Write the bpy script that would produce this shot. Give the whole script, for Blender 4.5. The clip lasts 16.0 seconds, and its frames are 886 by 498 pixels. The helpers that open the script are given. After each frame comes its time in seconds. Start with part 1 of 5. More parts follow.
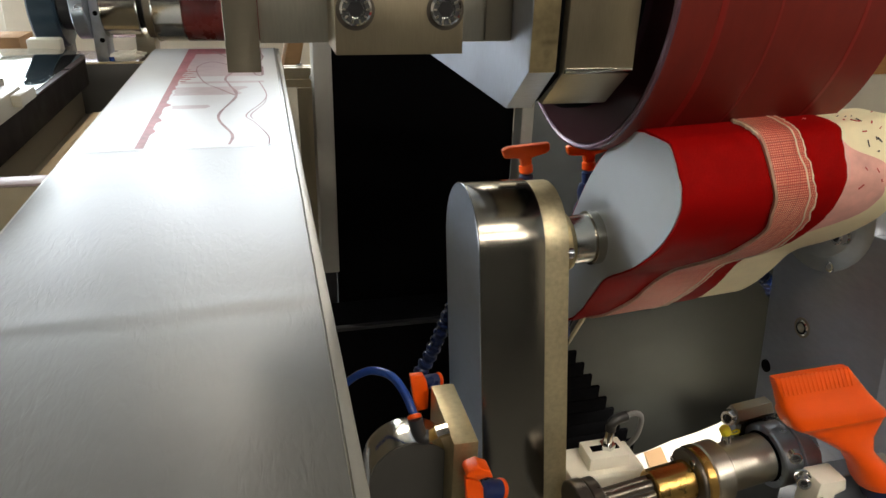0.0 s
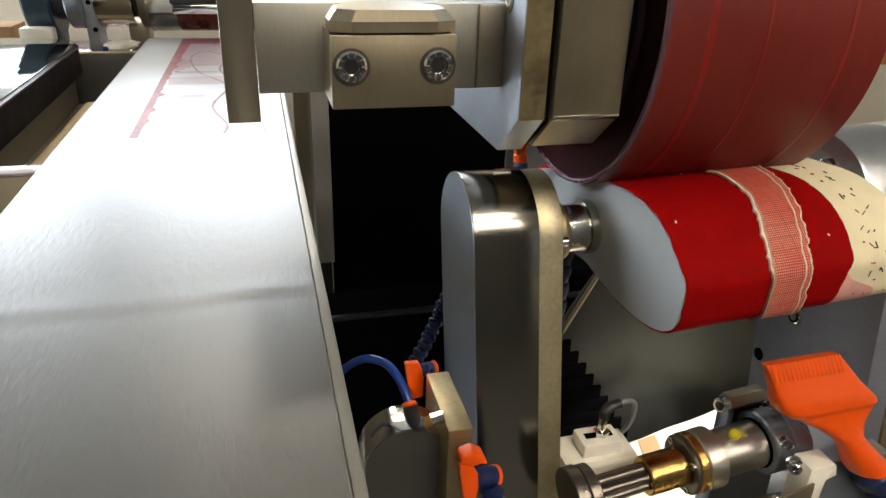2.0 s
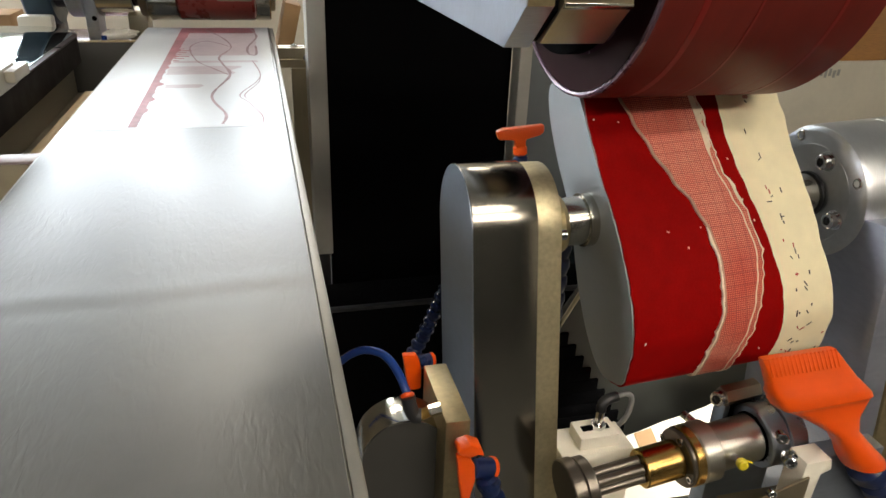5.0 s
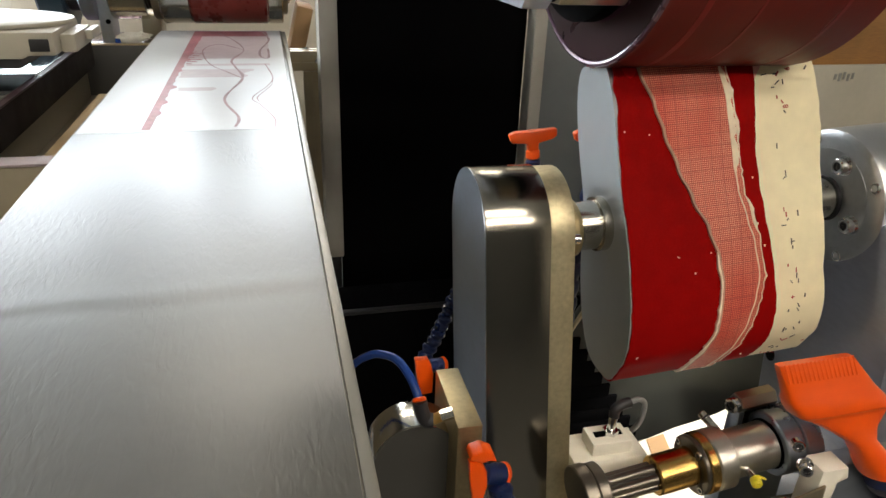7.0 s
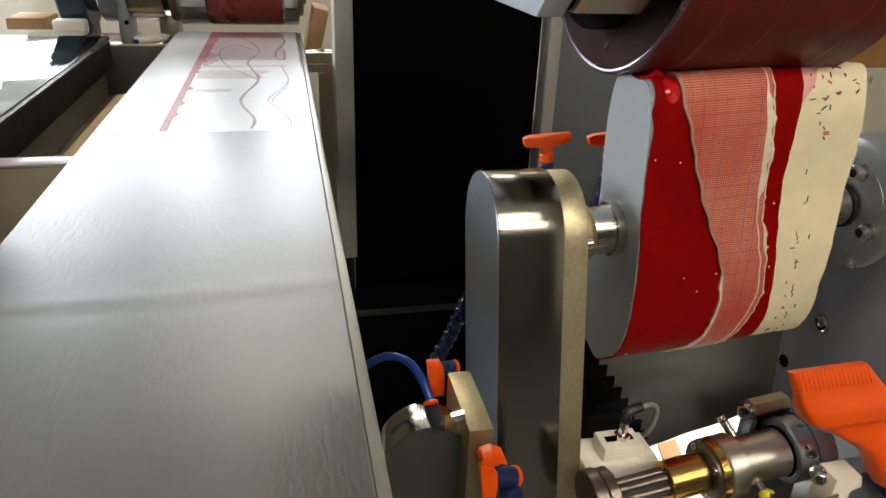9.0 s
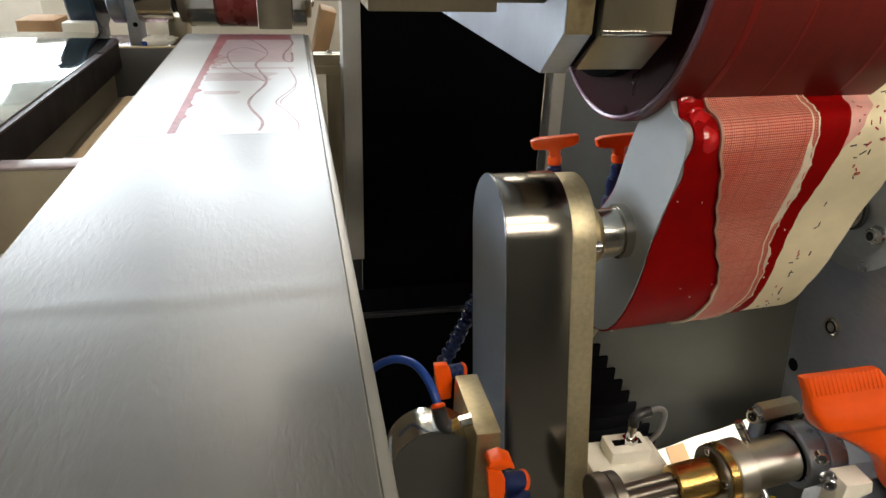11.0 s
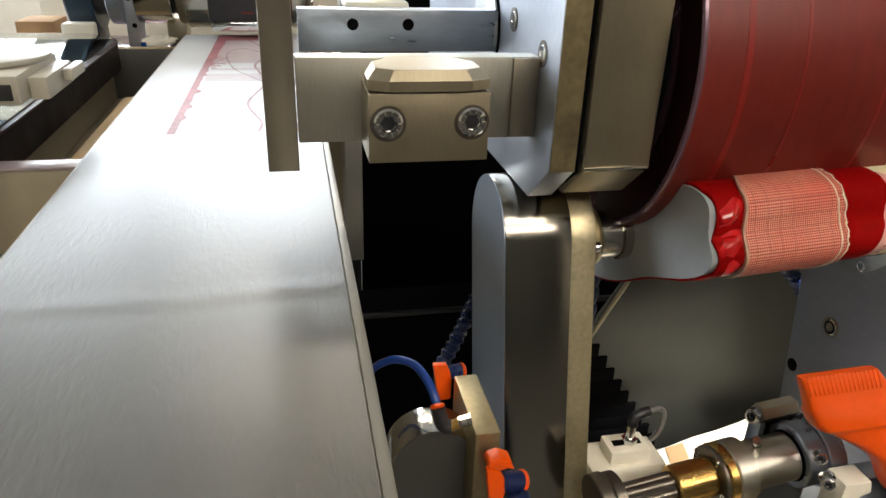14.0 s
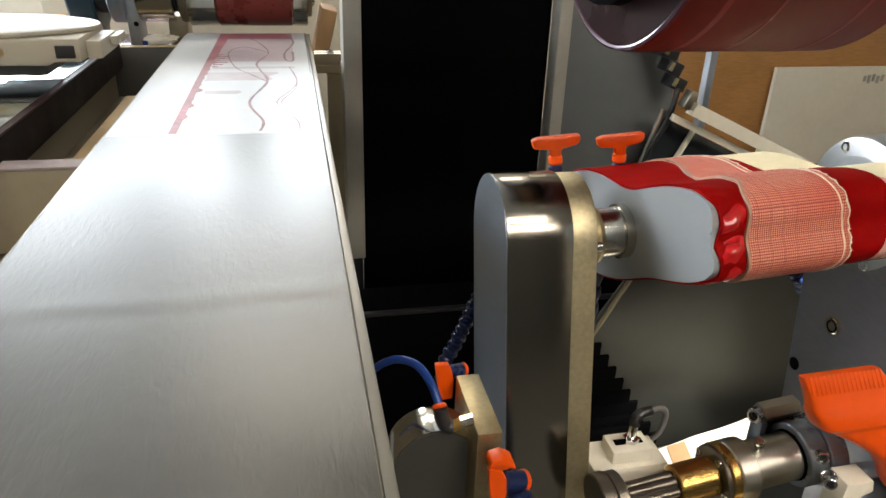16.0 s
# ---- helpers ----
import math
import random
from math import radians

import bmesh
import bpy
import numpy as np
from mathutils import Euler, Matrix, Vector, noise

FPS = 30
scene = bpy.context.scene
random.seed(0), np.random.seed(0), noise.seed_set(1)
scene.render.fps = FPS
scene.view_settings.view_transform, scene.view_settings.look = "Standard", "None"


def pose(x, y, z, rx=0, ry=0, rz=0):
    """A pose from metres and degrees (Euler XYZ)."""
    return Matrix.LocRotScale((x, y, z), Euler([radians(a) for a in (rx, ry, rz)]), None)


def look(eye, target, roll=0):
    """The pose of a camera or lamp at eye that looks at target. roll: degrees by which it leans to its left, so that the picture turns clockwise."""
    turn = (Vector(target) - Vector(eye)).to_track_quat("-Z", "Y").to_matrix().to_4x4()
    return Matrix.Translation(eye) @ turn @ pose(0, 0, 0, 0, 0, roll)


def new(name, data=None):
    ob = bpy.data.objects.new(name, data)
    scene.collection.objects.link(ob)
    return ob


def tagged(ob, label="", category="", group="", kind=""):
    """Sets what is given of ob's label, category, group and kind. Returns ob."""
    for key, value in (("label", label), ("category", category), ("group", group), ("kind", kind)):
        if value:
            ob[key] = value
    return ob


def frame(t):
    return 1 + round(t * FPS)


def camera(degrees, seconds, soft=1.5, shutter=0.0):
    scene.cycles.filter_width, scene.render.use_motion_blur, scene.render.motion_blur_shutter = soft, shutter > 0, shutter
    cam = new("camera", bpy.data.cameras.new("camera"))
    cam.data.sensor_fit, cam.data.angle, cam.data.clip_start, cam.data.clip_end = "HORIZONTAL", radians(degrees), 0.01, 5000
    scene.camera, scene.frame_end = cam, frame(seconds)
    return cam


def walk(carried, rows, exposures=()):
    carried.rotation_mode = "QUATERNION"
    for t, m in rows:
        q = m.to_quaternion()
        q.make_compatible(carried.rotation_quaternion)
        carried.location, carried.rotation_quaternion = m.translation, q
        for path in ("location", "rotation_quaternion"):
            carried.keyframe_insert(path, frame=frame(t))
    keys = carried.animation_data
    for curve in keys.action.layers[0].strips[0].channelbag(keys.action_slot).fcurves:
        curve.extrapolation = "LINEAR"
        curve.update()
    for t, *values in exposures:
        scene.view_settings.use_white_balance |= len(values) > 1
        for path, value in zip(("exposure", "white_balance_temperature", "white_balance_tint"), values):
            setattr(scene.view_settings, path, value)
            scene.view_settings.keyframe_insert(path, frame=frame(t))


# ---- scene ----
cam = camera(64.5, 16.0)
PATH = [
    (0, (0.003, -0.022, 0.203), (0.457, 1.747, -0.614), 1.6),
    (0.5, (0.002, -0.022, 0.201), (0.459, 1.746, -0.616), 1.7),
    (1, (0.003, -0.022, 0.201), (0.466, 1.735, -0.636), 1.8),
    (1.5, (0.003, -0.022, 0.202), (0.468, 1.733, -0.636), 1.7),
    (2, (0.003, -0.025, 0.202), (0.467, 1.73, -0.637), 1.7),
    (2.5, (0.004, -0.024, 0.201), (0.47, 1.728, -0.644), 1.8),
    (3, (0.004, -0.024, 0.201), (0.472, 1.722, -0.656), 1.9),
    (3.5, (0.004, -0.024, 0.202), (0.47, 1.72, -0.659), 2.0),
    (4, (0.003, -0.027, 0.202), (0.472, 1.718, -0.655), 2.2),
    (6.5, (0.002, -0.022, 0.201), (0.459, 1.725, -0.659), 2.2),
    (7, (0.001, -0.022, 0.201), (0.442, 1.733, -0.65), 2.1),
    (7.5, (0.0, -0.023, 0.203), (0.434, 1.737, -0.644), 2.2),
    (8, (0.001, -0.022, 0.203), (0.426, 1.734, -0.653), 2.2),
    (8.5, (0.001, -0.023, 0.203), (0.414, 1.739, -0.649), 2.1),
    (9, (0.0, -0.023, 0.204), (0.407, 1.741, -0.647), 2.2),
    (11.5, (0.0, -0.021, 0.205), (0.386, 1.748, -0.643), 2.0),
    (12, (0.0, -0.023, 0.207), (0.391, 1.746, -0.641), 2.0),
    (12.5, (0.0, -0.022, 0.206), (0.389, 1.747, -0.643), 1.9),
    (13, (0.0, -0.023, 0.206), (0.39, 1.747, -0.639), 2.0),
    (13.5, (0.0, -0.022, 0.206), (0.389, 1.747, -0.643), 1.9),
    (14, (0.0, -0.022, 0.205), (0.389, 1.747, -0.642), 2.0),
    (14.5, (0.0, -0.021, 0.206), (0.389, 1.748, -0.643), 2.0),
    (15, (0.0, -0.02, 0.206), (0.39, 1.747, -0.644), 2.1),
    (15.5, (0.0, -0.021, 0.206), (0.389, 1.746, -0.645), 2.0),
    (16, (0.0, -0.021, 0.207), (0.384, 1.746, -0.648), 1.9),
]
EXPOSURES = [(0, -0.06), (1, -0.04), (2, 0.10), (2.5, 0.20), (3.5, 0.18), (4.2, 0.10), (6.5, 0.0), (9, 0.0), (11.5, 0.06), (12.5, 0.0), (13, 0.0), (14, 0.15), (14.5, 0.22), (15, 0.28), (15.5, 0.30), (16, 0.12)]
walk(cam, [(t, look(eye, target, roll)) for t, eye, target, roll in PATH], EXPOSURES)

# ---- world and light ----
world = bpy.data.worlds.new("room_air")
scene.world = world
world.use_nodes = True
world.node_tree.nodes["Background"].inputs[0].default_value = (0.75, 0.85, 1.0, 1)
world.node_tree.nodes["Background"].inputs[1].default_value = 0.45

# ---- materials ----


def mat(name, col, rough=0.5, metal=0.0, grain=60.0, amount=0.15, bump=0.02, stretch=(1, 1, 1), spec=0.5, coat=0.0, stain=0.12, emit=0.0, rvar=0.5):
    """Procedural surface: two scales of noise in colour, roughness and relief."""
    m = bpy.data.materials.new(name)
    m.use_nodes = True
    nt = m.node_tree
    n, l = nt.nodes, nt.links
    b = n["Principled BSDF"]
    tc = n.new("ShaderNodeTexCoord")
    mp = n.new("ShaderNodeMapping")
    mp.inputs["Scale"].default_value = stretch
    l.new(tc.outputs["Object"], mp.inputs["Vector"])
    fine = n.new("ShaderNodeTexNoise")
    fine.inputs["Scale"].default_value = grain
    fine.inputs["Detail"].default_value = 6
    l.new(mp.outputs[0], fine.inputs["Vector"])
    big = n.new("ShaderNodeTexNoise")
    big.inputs["Scale"].default_value = max(4.0, grain / 14)
    big.inputs["Detail"].default_value = 4
    l.new(tc.outputs["Object"], big.inputs["Vector"])
    ad = n.new("ShaderNodeMath")
    ad.operation = "ADD"
    s1 = n.new("ShaderNodeMapRange")
    s1.inputs["To Min"].default_value, s1.inputs["To Max"].default_value = -amount, amount
    s1.inputs["From Min"].default_value, s1.inputs["From Max"].default_value = 0.25, 0.75
    s2 = n.new("ShaderNodeMapRange")
    s2.inputs["To Min"].default_value, s2.inputs["To Max"].default_value = -stain, stain
    s2.inputs["From Min"].default_value, s2.inputs["From Max"].default_value = 0.3, 0.7
    l.new(fine.outputs["Fac"], s1.inputs["Value"])
    l.new(big.outputs["Fac"], s2.inputs["Value"])
    l.new(s1.outputs[0], ad.inputs[0])
    l.new(s2.outputs[0], ad.inputs[1])
    hsv = n.new("ShaderNodeHueSaturation")
    hsv.inputs["Color"].default_value = (*col, 1)
    one = n.new("ShaderNodeMath")
    one.inputs[1].default_value = 1.0
    l.new(ad.outputs[0], one.inputs[0])
    l.new(one.outputs[0], hsv.inputs["Value"])
    l.new(hsv.outputs[0], b.inputs["Base Color"])
    ro = n.new("ShaderNodeMath")
    ro.operation = "MULTIPLY_ADD"
    ro.inputs[1].default_value, ro.inputs[2].default_value = rvar, rough
    ro.use_clamp = True
    l.new(ad.outputs[0], ro.inputs[0])
    l.new(ro.outputs[0], b.inputs["Roughness"])
    b.inputs["Metallic"].default_value = metal
    b.inputs["Specular IOR Level"].default_value = spec
    b.inputs["Coat Weight"].default_value = coat
    b.inputs["Coat Roughness"].default_value = 0.08
    if bump:
        bp = n.new("ShaderNodeBump")
        bp.inputs["Strength"].default_value = 0.35
        bp.inputs["Distance"].default_value = bump * 0.01
        l.new(fine.outputs["Fac"], bp.inputs["Height"])
        l.new(bp.outputs[0], b.inputs["Normal"])
    if emit:
        b.inputs["Emission Color"].default_value = (*col, 1)
        b.inputs["Emission Strength"].default_value = emit
    return m


def mesh_material():
    """Woven red and white gauze; threads run along the band's two directions."""
    m = bpy.data.materials.new("gauze")
    m.use_nodes = True
    n, l = m.node_tree.nodes, m.node_tree.links
    b = n["Principled BSDF"]
    uv = n.new("ShaderNodeTexCoord")
    sep = n.new("ShaderNodeSeparateXYZ")
    l.new(uv.outputs["UV"], sep.inputs[0])
    waves = []
    for axis in (0, 1):
        f = n.new("ShaderNodeMath")
        f.operation = "MULTIPLY"
        f.inputs[1].default_value = 2 * math.pi / 0.0018
        l.new(sep.outputs[axis], f.inputs[0])
        s = n.new("ShaderNodeMath")
        s.operation = "SINE"
        l.new(f.outputs[0], s.inputs[0])
        waves.append(s)
    mx = n.new("ShaderNodeMath")
    mx.operation = "MAXIMUM"
    l.new(waves[0].outputs[0], mx.inputs[0])
    l.new(waves[1].outputs[0], mx.inputs[1])
    rng = n.new("ShaderNodeMapRange")
    rng.inputs["From Min"].default_value, rng.inputs["From Max"].default_value = 0.86, 0.20
    l.new(mx.outputs[0], rng.inputs["Value"])
    wide = []
    for axis in (0, 1):
        f = n.new("ShaderNodeMath")
        f.operation = "MULTIPLY"
        f.inputs[1].default_value = 2 * math.pi / 0.0105
        l.new(sep.outputs[axis], f.inputs[0])
        s = n.new("ShaderNodeMath")
        s.operation = "SINE"
        l.new(f.outputs[0], s.inputs[0])
        wide.append(s)
    wx = n.new("ShaderNodeMath")
    wx.operation = "MAXIMUM"
    l.new(wide[0].outputs[0], wx.inputs[0])
    l.new(wide[1].outputs[0], wx.inputs[1])
    dark = n.new("ShaderNodeMapRange")
    dark.inputs["From Min"].default_value, dark.inputs["From Max"].default_value = 0.970, 0.995
    dark.inputs["To Max"].default_value = 0.5
    l.new(wx.outputs[0], dark.inputs["Value"])
    nz = n.new("ShaderNodeTexNoise")
    nz.inputs["Scale"].default_value = 13
    l.new(uv.outputs["Object"], nz.inputs["Vector"])
    soak = n.new("ShaderNodeMapRange")
    soak.inputs["From Min"].default_value, soak.inputs["From Max"].default_value = 0.35, 0.7
    l.new(nz.outputs["Fac"], soak.inputs["Value"])
    thread = n.new("ShaderNodeMix")
    thread.data_type = "RGBA"
    thread.inputs["A"].default_value = (0.88, 0.47, 0.32, 1)
    thread.inputs["B"].default_value = (0.74, 0.15, 0.085, 1)
    l.new(soak.outputs[0], thread.inputs["Factor"])
    col = n.new("ShaderNodeMix")
    col.data_type = "RGBA"
    col.inputs["A"].default_value = (0.42, 0.022, 0.018, 1)
    l.new(thread.outputs["Result"], col.inputs["B"])
    l.new(rng.outputs[0], col.inputs["Factor"])
    grid = n.new("ShaderNodeMix")
    grid.data_type = "RGBA"
    l.new(col.outputs["Result"], grid.inputs["A"])
    grid.inputs["B"].default_value = (0.22, 0.035, 0.03, 1)
    l.new(dark.outputs[0], grid.inputs["Factor"])
    l.new(grid.outputs["Result"], b.inputs["Base Color"])
    b.inputs["Roughness"].default_value = 0.5
    bp = n.new("ShaderNodeBump")
    bp.inputs["Strength"].default_value, bp.inputs["Distance"].default_value = 0.5, 0.0006
    l.new(mx.outputs[0], bp.inputs["Height"])
    l.new(bp.outputs[0], b.inputs["Normal"])
    return m


def sheet_material(name, col, rough, metal):
    """Satin film with fine creases running across it."""
    m = mat(name, col, rough, metal, 60, 0.06, 0.0, (1, 1, 1), 0.55, 0.0, 0.26, rvar=0.13)
    n, l = m.node_tree.nodes, m.node_tree.links
    b = n["Principled BSDF"]
    tc = n.new("ShaderNodeTexCoord")
    mp = n.new("ShaderNodeMapping")
    mp.inputs["Scale"].default_value = (290, 76, 1)
    mp.inputs["Rotation"].default_value = (0, 0, 0.22)
    l.new(tc.outputs["Object"], mp.inputs["Vector"])
    nz = n.new("ShaderNodeTexNoise")
    nz.inputs["Scale"].default_value, nz.inputs["Detail"].default_value, nz.inputs["Distortion"].default_value = 1.0, 1.5, 0.6
    l.new(mp.outputs[0], nz.inputs["Vector"])
    bp = n.new("ShaderNodeBump")
    bp.inputs["Strength"].default_value, bp.inputs["Distance"].default_value = 0.30, 0.0006
    patch = n.new("ShaderNodeTexNoise")
    patch.inputs["Scale"].default_value, patch.inputs["Detail"].default_value = 9.0, 2.0
    l.new(tc.outputs["Object"], patch.inputs["Vector"])
    amt = n.new("ShaderNodeMapRange")
    amt.inputs["From Min"].default_value, amt.inputs["From Max"].default_value = 0.40, 0.60
    amt.inputs["To Min"].default_value, amt.inputs["To Max"].default_value = 0.10, 0.42
    l.new(patch.outputs["Fac"], amt.inputs["Value"])
    l.new(amt.outputs[0], bp.inputs["Strength"])
    l.new(nz.outputs["Fac"], bp.inputs["Height"])
    l.new(bp.outputs[0], b.inputs["Normal"])
    return m


STEEL = mat("ground_steel", (0.40, 0.365, 0.29), 0.34, 1.0, 90, 0.03, 0.01, (1, 1, 3))
STEEL_X = mat("turned_steel", (0.62, 0.59, 0.52), 0.15, 1.0, 120, 0.06, 0.01, (1, 14, 14), stain=0.05)
SATIN = mat("satin_turned_steel", (0.60, 0.58, 0.52), 0.19, 1.0, 140, 0.05, 0.015, (14, 1, 1), stain=0.015)
POST = mat("polished_post_steel", (0.37, 0.35, 0.30), 0.165, 1.0, 120, 0.05, 0.012, (1, 14, 14), stain=0.04)
SLEEVE = mat("satin_sleeve_steel", (0.62, 0.60, 0.54), 0.33, 1.0, 140, 0.06, 0.015, (14, 1, 1), stain=0.03)
HOUSING = mat("satin_housing_steel", (0.60, 0.615, 0.63), 0.36, 1.0, 120, 0.06, 0.02, (10, 1, 1), stain=0.06)
ARM = mat("ground_arm_steel", (0.46, 0.45, 0.39), 0.42, 1.0, 90, 0.06, 0.01, (9, 1, 1), stain=0.10)
POST_COVER = mat("dull_nickel_cover", (0.54, 0.475, 0.31), 0.50, 1.0, 220, 0.16, 0.06)
CHROME = mat("polished_steel", (0.72, 0.72, 0.72), 0.12, 1.0, 90, 0.04, 0.0)
BLUE_STEEL = mat("blue_grey_steel", (0.42, 0.47, 0.55), 0.36, 0.9, 70, 0.07, 0.03, (1, 1, 3), stain=0.2)
PLATE = mat("brushed_plate_steel", (0.50, 0.535, 0.60), 0.46, 1.0, 110, 0.10, 0.03, (1, 9, 1), stain=0.12)
DARK_BLUE = mat("dark_blued_steel", (0.36, 0.38, 0.45), 0.42, 0.85, 70, 0.07, 0.03, (1, 1, 3), stain=0.15)
BRASSY = mat("nickel_plate", (0.47, 0.385, 0.22), 0.42, 1.0, 220, 0.14, 0.05)
ALU = mat("milled_aluminium", (0.41, 0.355, 0.25), 0.38, 0.95, 120, 0.06, 0.02, (12, 1, 1))
BRASS = mat("brass", (0.66, 0.42, 0.13), 0.26, 1.0, 90, 0.05, 0.01)
TABLE = mat("table_aluminium", (0.235, 0.222, 0.190), 0.40, 0.45, 26, 0.10, 0.012, (1, 0.35, 1), stain=0.16, rvar=0.25)
SHEET = sheet_material("satin_film", (0.054, 0.049, 0.039), 0.33, 0.0)
FAR_WHITE = mat("brightened_film_white", (0.47, 0.48, 0.485), 0.36, 0.0, 60, 0.02, 0.0, spec=0.45, stain=0.05, rvar=0.05)
INK = mat("pink_ink", (0.31, 0.11, 0.125), 0.45, 0.0, 120, 0.25, 0.0, spec=0.22, stain=0.35, rvar=0.05)
INK_PALE = mat("pale_pink_ink", (0.37, 0.30, 0.31), 0.36, 0.0, 60, 0.10, 0.0, stain=0.25, rvar=0.05)
INK_DARK = mat("dried_ink_line", (0.30, 0.21, 0.22), 0.5, 0.0, 80, 0.25, 0.0, spec=0.1, stain=0.3, rvar=0.05)
RED = mat("red_silicone", (0.25, 0.0030, 0.0028), 0.55, 0.0, 45, 0.10, 0.03, spec=0.02, stain=0.14)
RED_WET = mat("wet_red_silicone", (0.50, 0.008, 0.010), 0.12, 0.0, 60, 0.08, 0.02, coat=0.6)
DRUM = mat("red_rubber", (0.145, 0.015, 0.010), 0.42, 0.0, 30, 0.12, 0.02, (5, 1, 1), spec=0.35, stain=0.2)
DRUM_STREAK = mat("wet_red_rubber", (0.20, 0.010, 0.007), 0.36, 0.0, 30, 0.10, 0.02, stain=0.2)
PURPLE = mat("purple_lacquer", (0.022, 0.005, 0.007), 0.30, 0.0, 30, 0.08, 0.0, spec=0.16)
RIM = mat("drum_rim", (0.14, 0.08, 0.11), 0.22, 0.3, 60, 0.1, 0.0)
GREY = mat("grey_plastic", (0.33, 0.345, 0.352), 0.30, 0.0, 40, 0.03, 0.01, stain=0.06)
CREAM = mat("cream_paper", (0.84, 0.75, 0.50), 0.6, 0.0, 70, 0.05, 0.02, stain=0.06)
PINK = mat("pink_stained_paper", (0.76, 0.40, 0.34), 0.55, 0.0, 60, 0.2, 0.02, stain=0.3)
GAUZE = mesh_material()
CREAM_BEAD = mat("cream_glue", (0.80, 0.68, 0.52), 0.45, 0.0, 90, 0.15, 0.06)
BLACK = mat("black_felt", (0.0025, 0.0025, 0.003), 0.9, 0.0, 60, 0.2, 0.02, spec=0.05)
BLACK_PL = mat("black_plastic", (0.018, 0.018, 0.020), 0.4, 0.0, 60, 0.2, 0.02)
ORANGE = mat("orange_plastic", (0.80, 0.085, 0.0015), 0.34, 0.0, 60, 0.04, 0.01)
BLUE = mat("navy_plastic", (0.006, 0.015, 0.065), 0.30, 0.0, 60, 0.10, 0.01)
TUBE = mat("blue_tube", (0.012, 0.045, 0.22), 0.22, 0.0, 60, 0.06, 0.0)
YELLOW = mat("yellow_cap", (0.75, 0.62, 0.03), 0.4, 0.0, 60, 0.05, 0.01)
WHITE = mat("white_enamel", (0.72, 0.69, 0.59), 0.36, 0.0, 40, 0.03, 0.01, stain=0.04)
# Lit copy of the aluminium: strong light is put into the near-white base.
LIT_ALU = mat("lit_aluminium", (0.86, 0.82, 0.70), 0.40, 0.0, 60, 0.05, 0.01)
BEIGE = mat("beige_paint", (0.30, 0.26, 0.185), 0.45, 0.0, 50, 0.06, 0.02, stain=0.12)
PILLAR = mat("grey_paint", (0.36, 0.35, 0.31), 0.45, 0.0, 50, 0.04, 0.01)
GUARD = mat("grey_guard", (0.090, 0.094, 0.084), 0.6, 0.0, 40, 0.04, 0.01, stain=0.08)
DARKGREY = mat("dark_grey_panel", (0.12, 0.135, 0.14), 0.5, 0.0, 40, 0.05, 0.01, stain=0.08)
TINTED = mat("tinted_guard", (0.020, 0.026, 0.030), 0.12, 0.0, 30, 0.1, 0.0)
HUBFACE = mat("dark_hub_face", (0.045, 0.044, 0.040), 0.5, 0.0, 40, 0.06, 0.01)
NAVY = mat("motor_paint", (0.015, 0.035, 0.055), 0.4, 0.0, 60, 0.1, 0.01)
WOOD = mat("orange_wood", (0.42, 0.20, 0.06), 0.5, 0.0, 30, 0.14, 0.02, (1, 1, 8), stain=0.12)
PAPER = mat("white_board", (0.70, 0.64, 0.52), 0.6, 0.0, 40, 0.03, 0.01, stain=0.05)
CARD = mat("cardboard", (0.38, 0.23, 0.11), 0.7, 0.0, 40, 0.08, 0.02)
WALL = mat("plaster_wall", (0.62, 0.56, 0.46), 0.8, 0.0, 12, 0.04, 0.02, stain=0.06)
CEIL = mat("ceiling_white", (0.42, 0.41, 0.39), 0.85, 0.0, 12, 0.04, 0.02)
FLOOR = mat("floor_vinyl", (0.05, 0.05, 0.048), 0.5, 0.0, 20, 0.1, 0.02)
CARRIAGE_PAINT = mat("warm_white_enamel", (0.40, 0.370, 0.295), 0.36, 0.0, 40, 0.04, 0.01, stain=0.06)
GLASSY = mat("steel_screen", (0.55, 0.60, 0.60), 0.06, 1.0, 30, 0.03, 0.0, stain=0.05)
TISSUE = mat("tissue", (0.80, 0.77, 0.68), 0.8, 0.0, 50, 0.08, 0.1)
INK_RED = mat("wet_ink", (0.19, 0.032, 0.026), 0.24, 0.0, 40, 0.2, 0.0, stain=0.3)
INK_MARK = mat("pen_mark", (0.03, 0.02, 0.02), 0.6, 0.0, 60, 0.1, 0.0)
INK_MARK_RED = mat("red_pen_mark", (0.45, 0.03, 0.03), 0.6, 0.0, 60, 0.1, 0.0)
GREY_CABLE = mat("grey_cable", (0.20, 0.20, 0.20), 0.45, 0.0, 60, 0.05, 0.0)
SKY = mat("daylight", (0.86, 0.93, 1.0), 0.9, 0.0, 2, 0.02, 0.0, emit=12.4)
LAMP = mat("lamp_tube", (1.0, 0.90, 0.76), 0.9, 0.0, 2, 0.02, 0.0, emit=29.5)
SOUTH = mat("charcoal_wall", (0.03, 0.03, 0.028), 0.8, 0.0, 12, 0.05, 0.02)
TAN = mat("tan_paint", (0.46, 0.34, 0.18), 0.5, 0.0, 50, 0.06, 0.02, stain=0.15)
DARK_STEEL = mat("blackened_steel", (0.17, 0.15, 0.125), 0.34, 0.9, 90, 0.10, 0.02, (1, 1, 3), stain=0.15)
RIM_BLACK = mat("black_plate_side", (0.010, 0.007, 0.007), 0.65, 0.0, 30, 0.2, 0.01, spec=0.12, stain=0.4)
TAN_EDGE = mat("soaked_gauze_edge", (0.46, 0.27, 0.19), 0.55, 0.0, 120, 0.2, 0.03)

# ---- building helpers ----
ORIGIN = {}


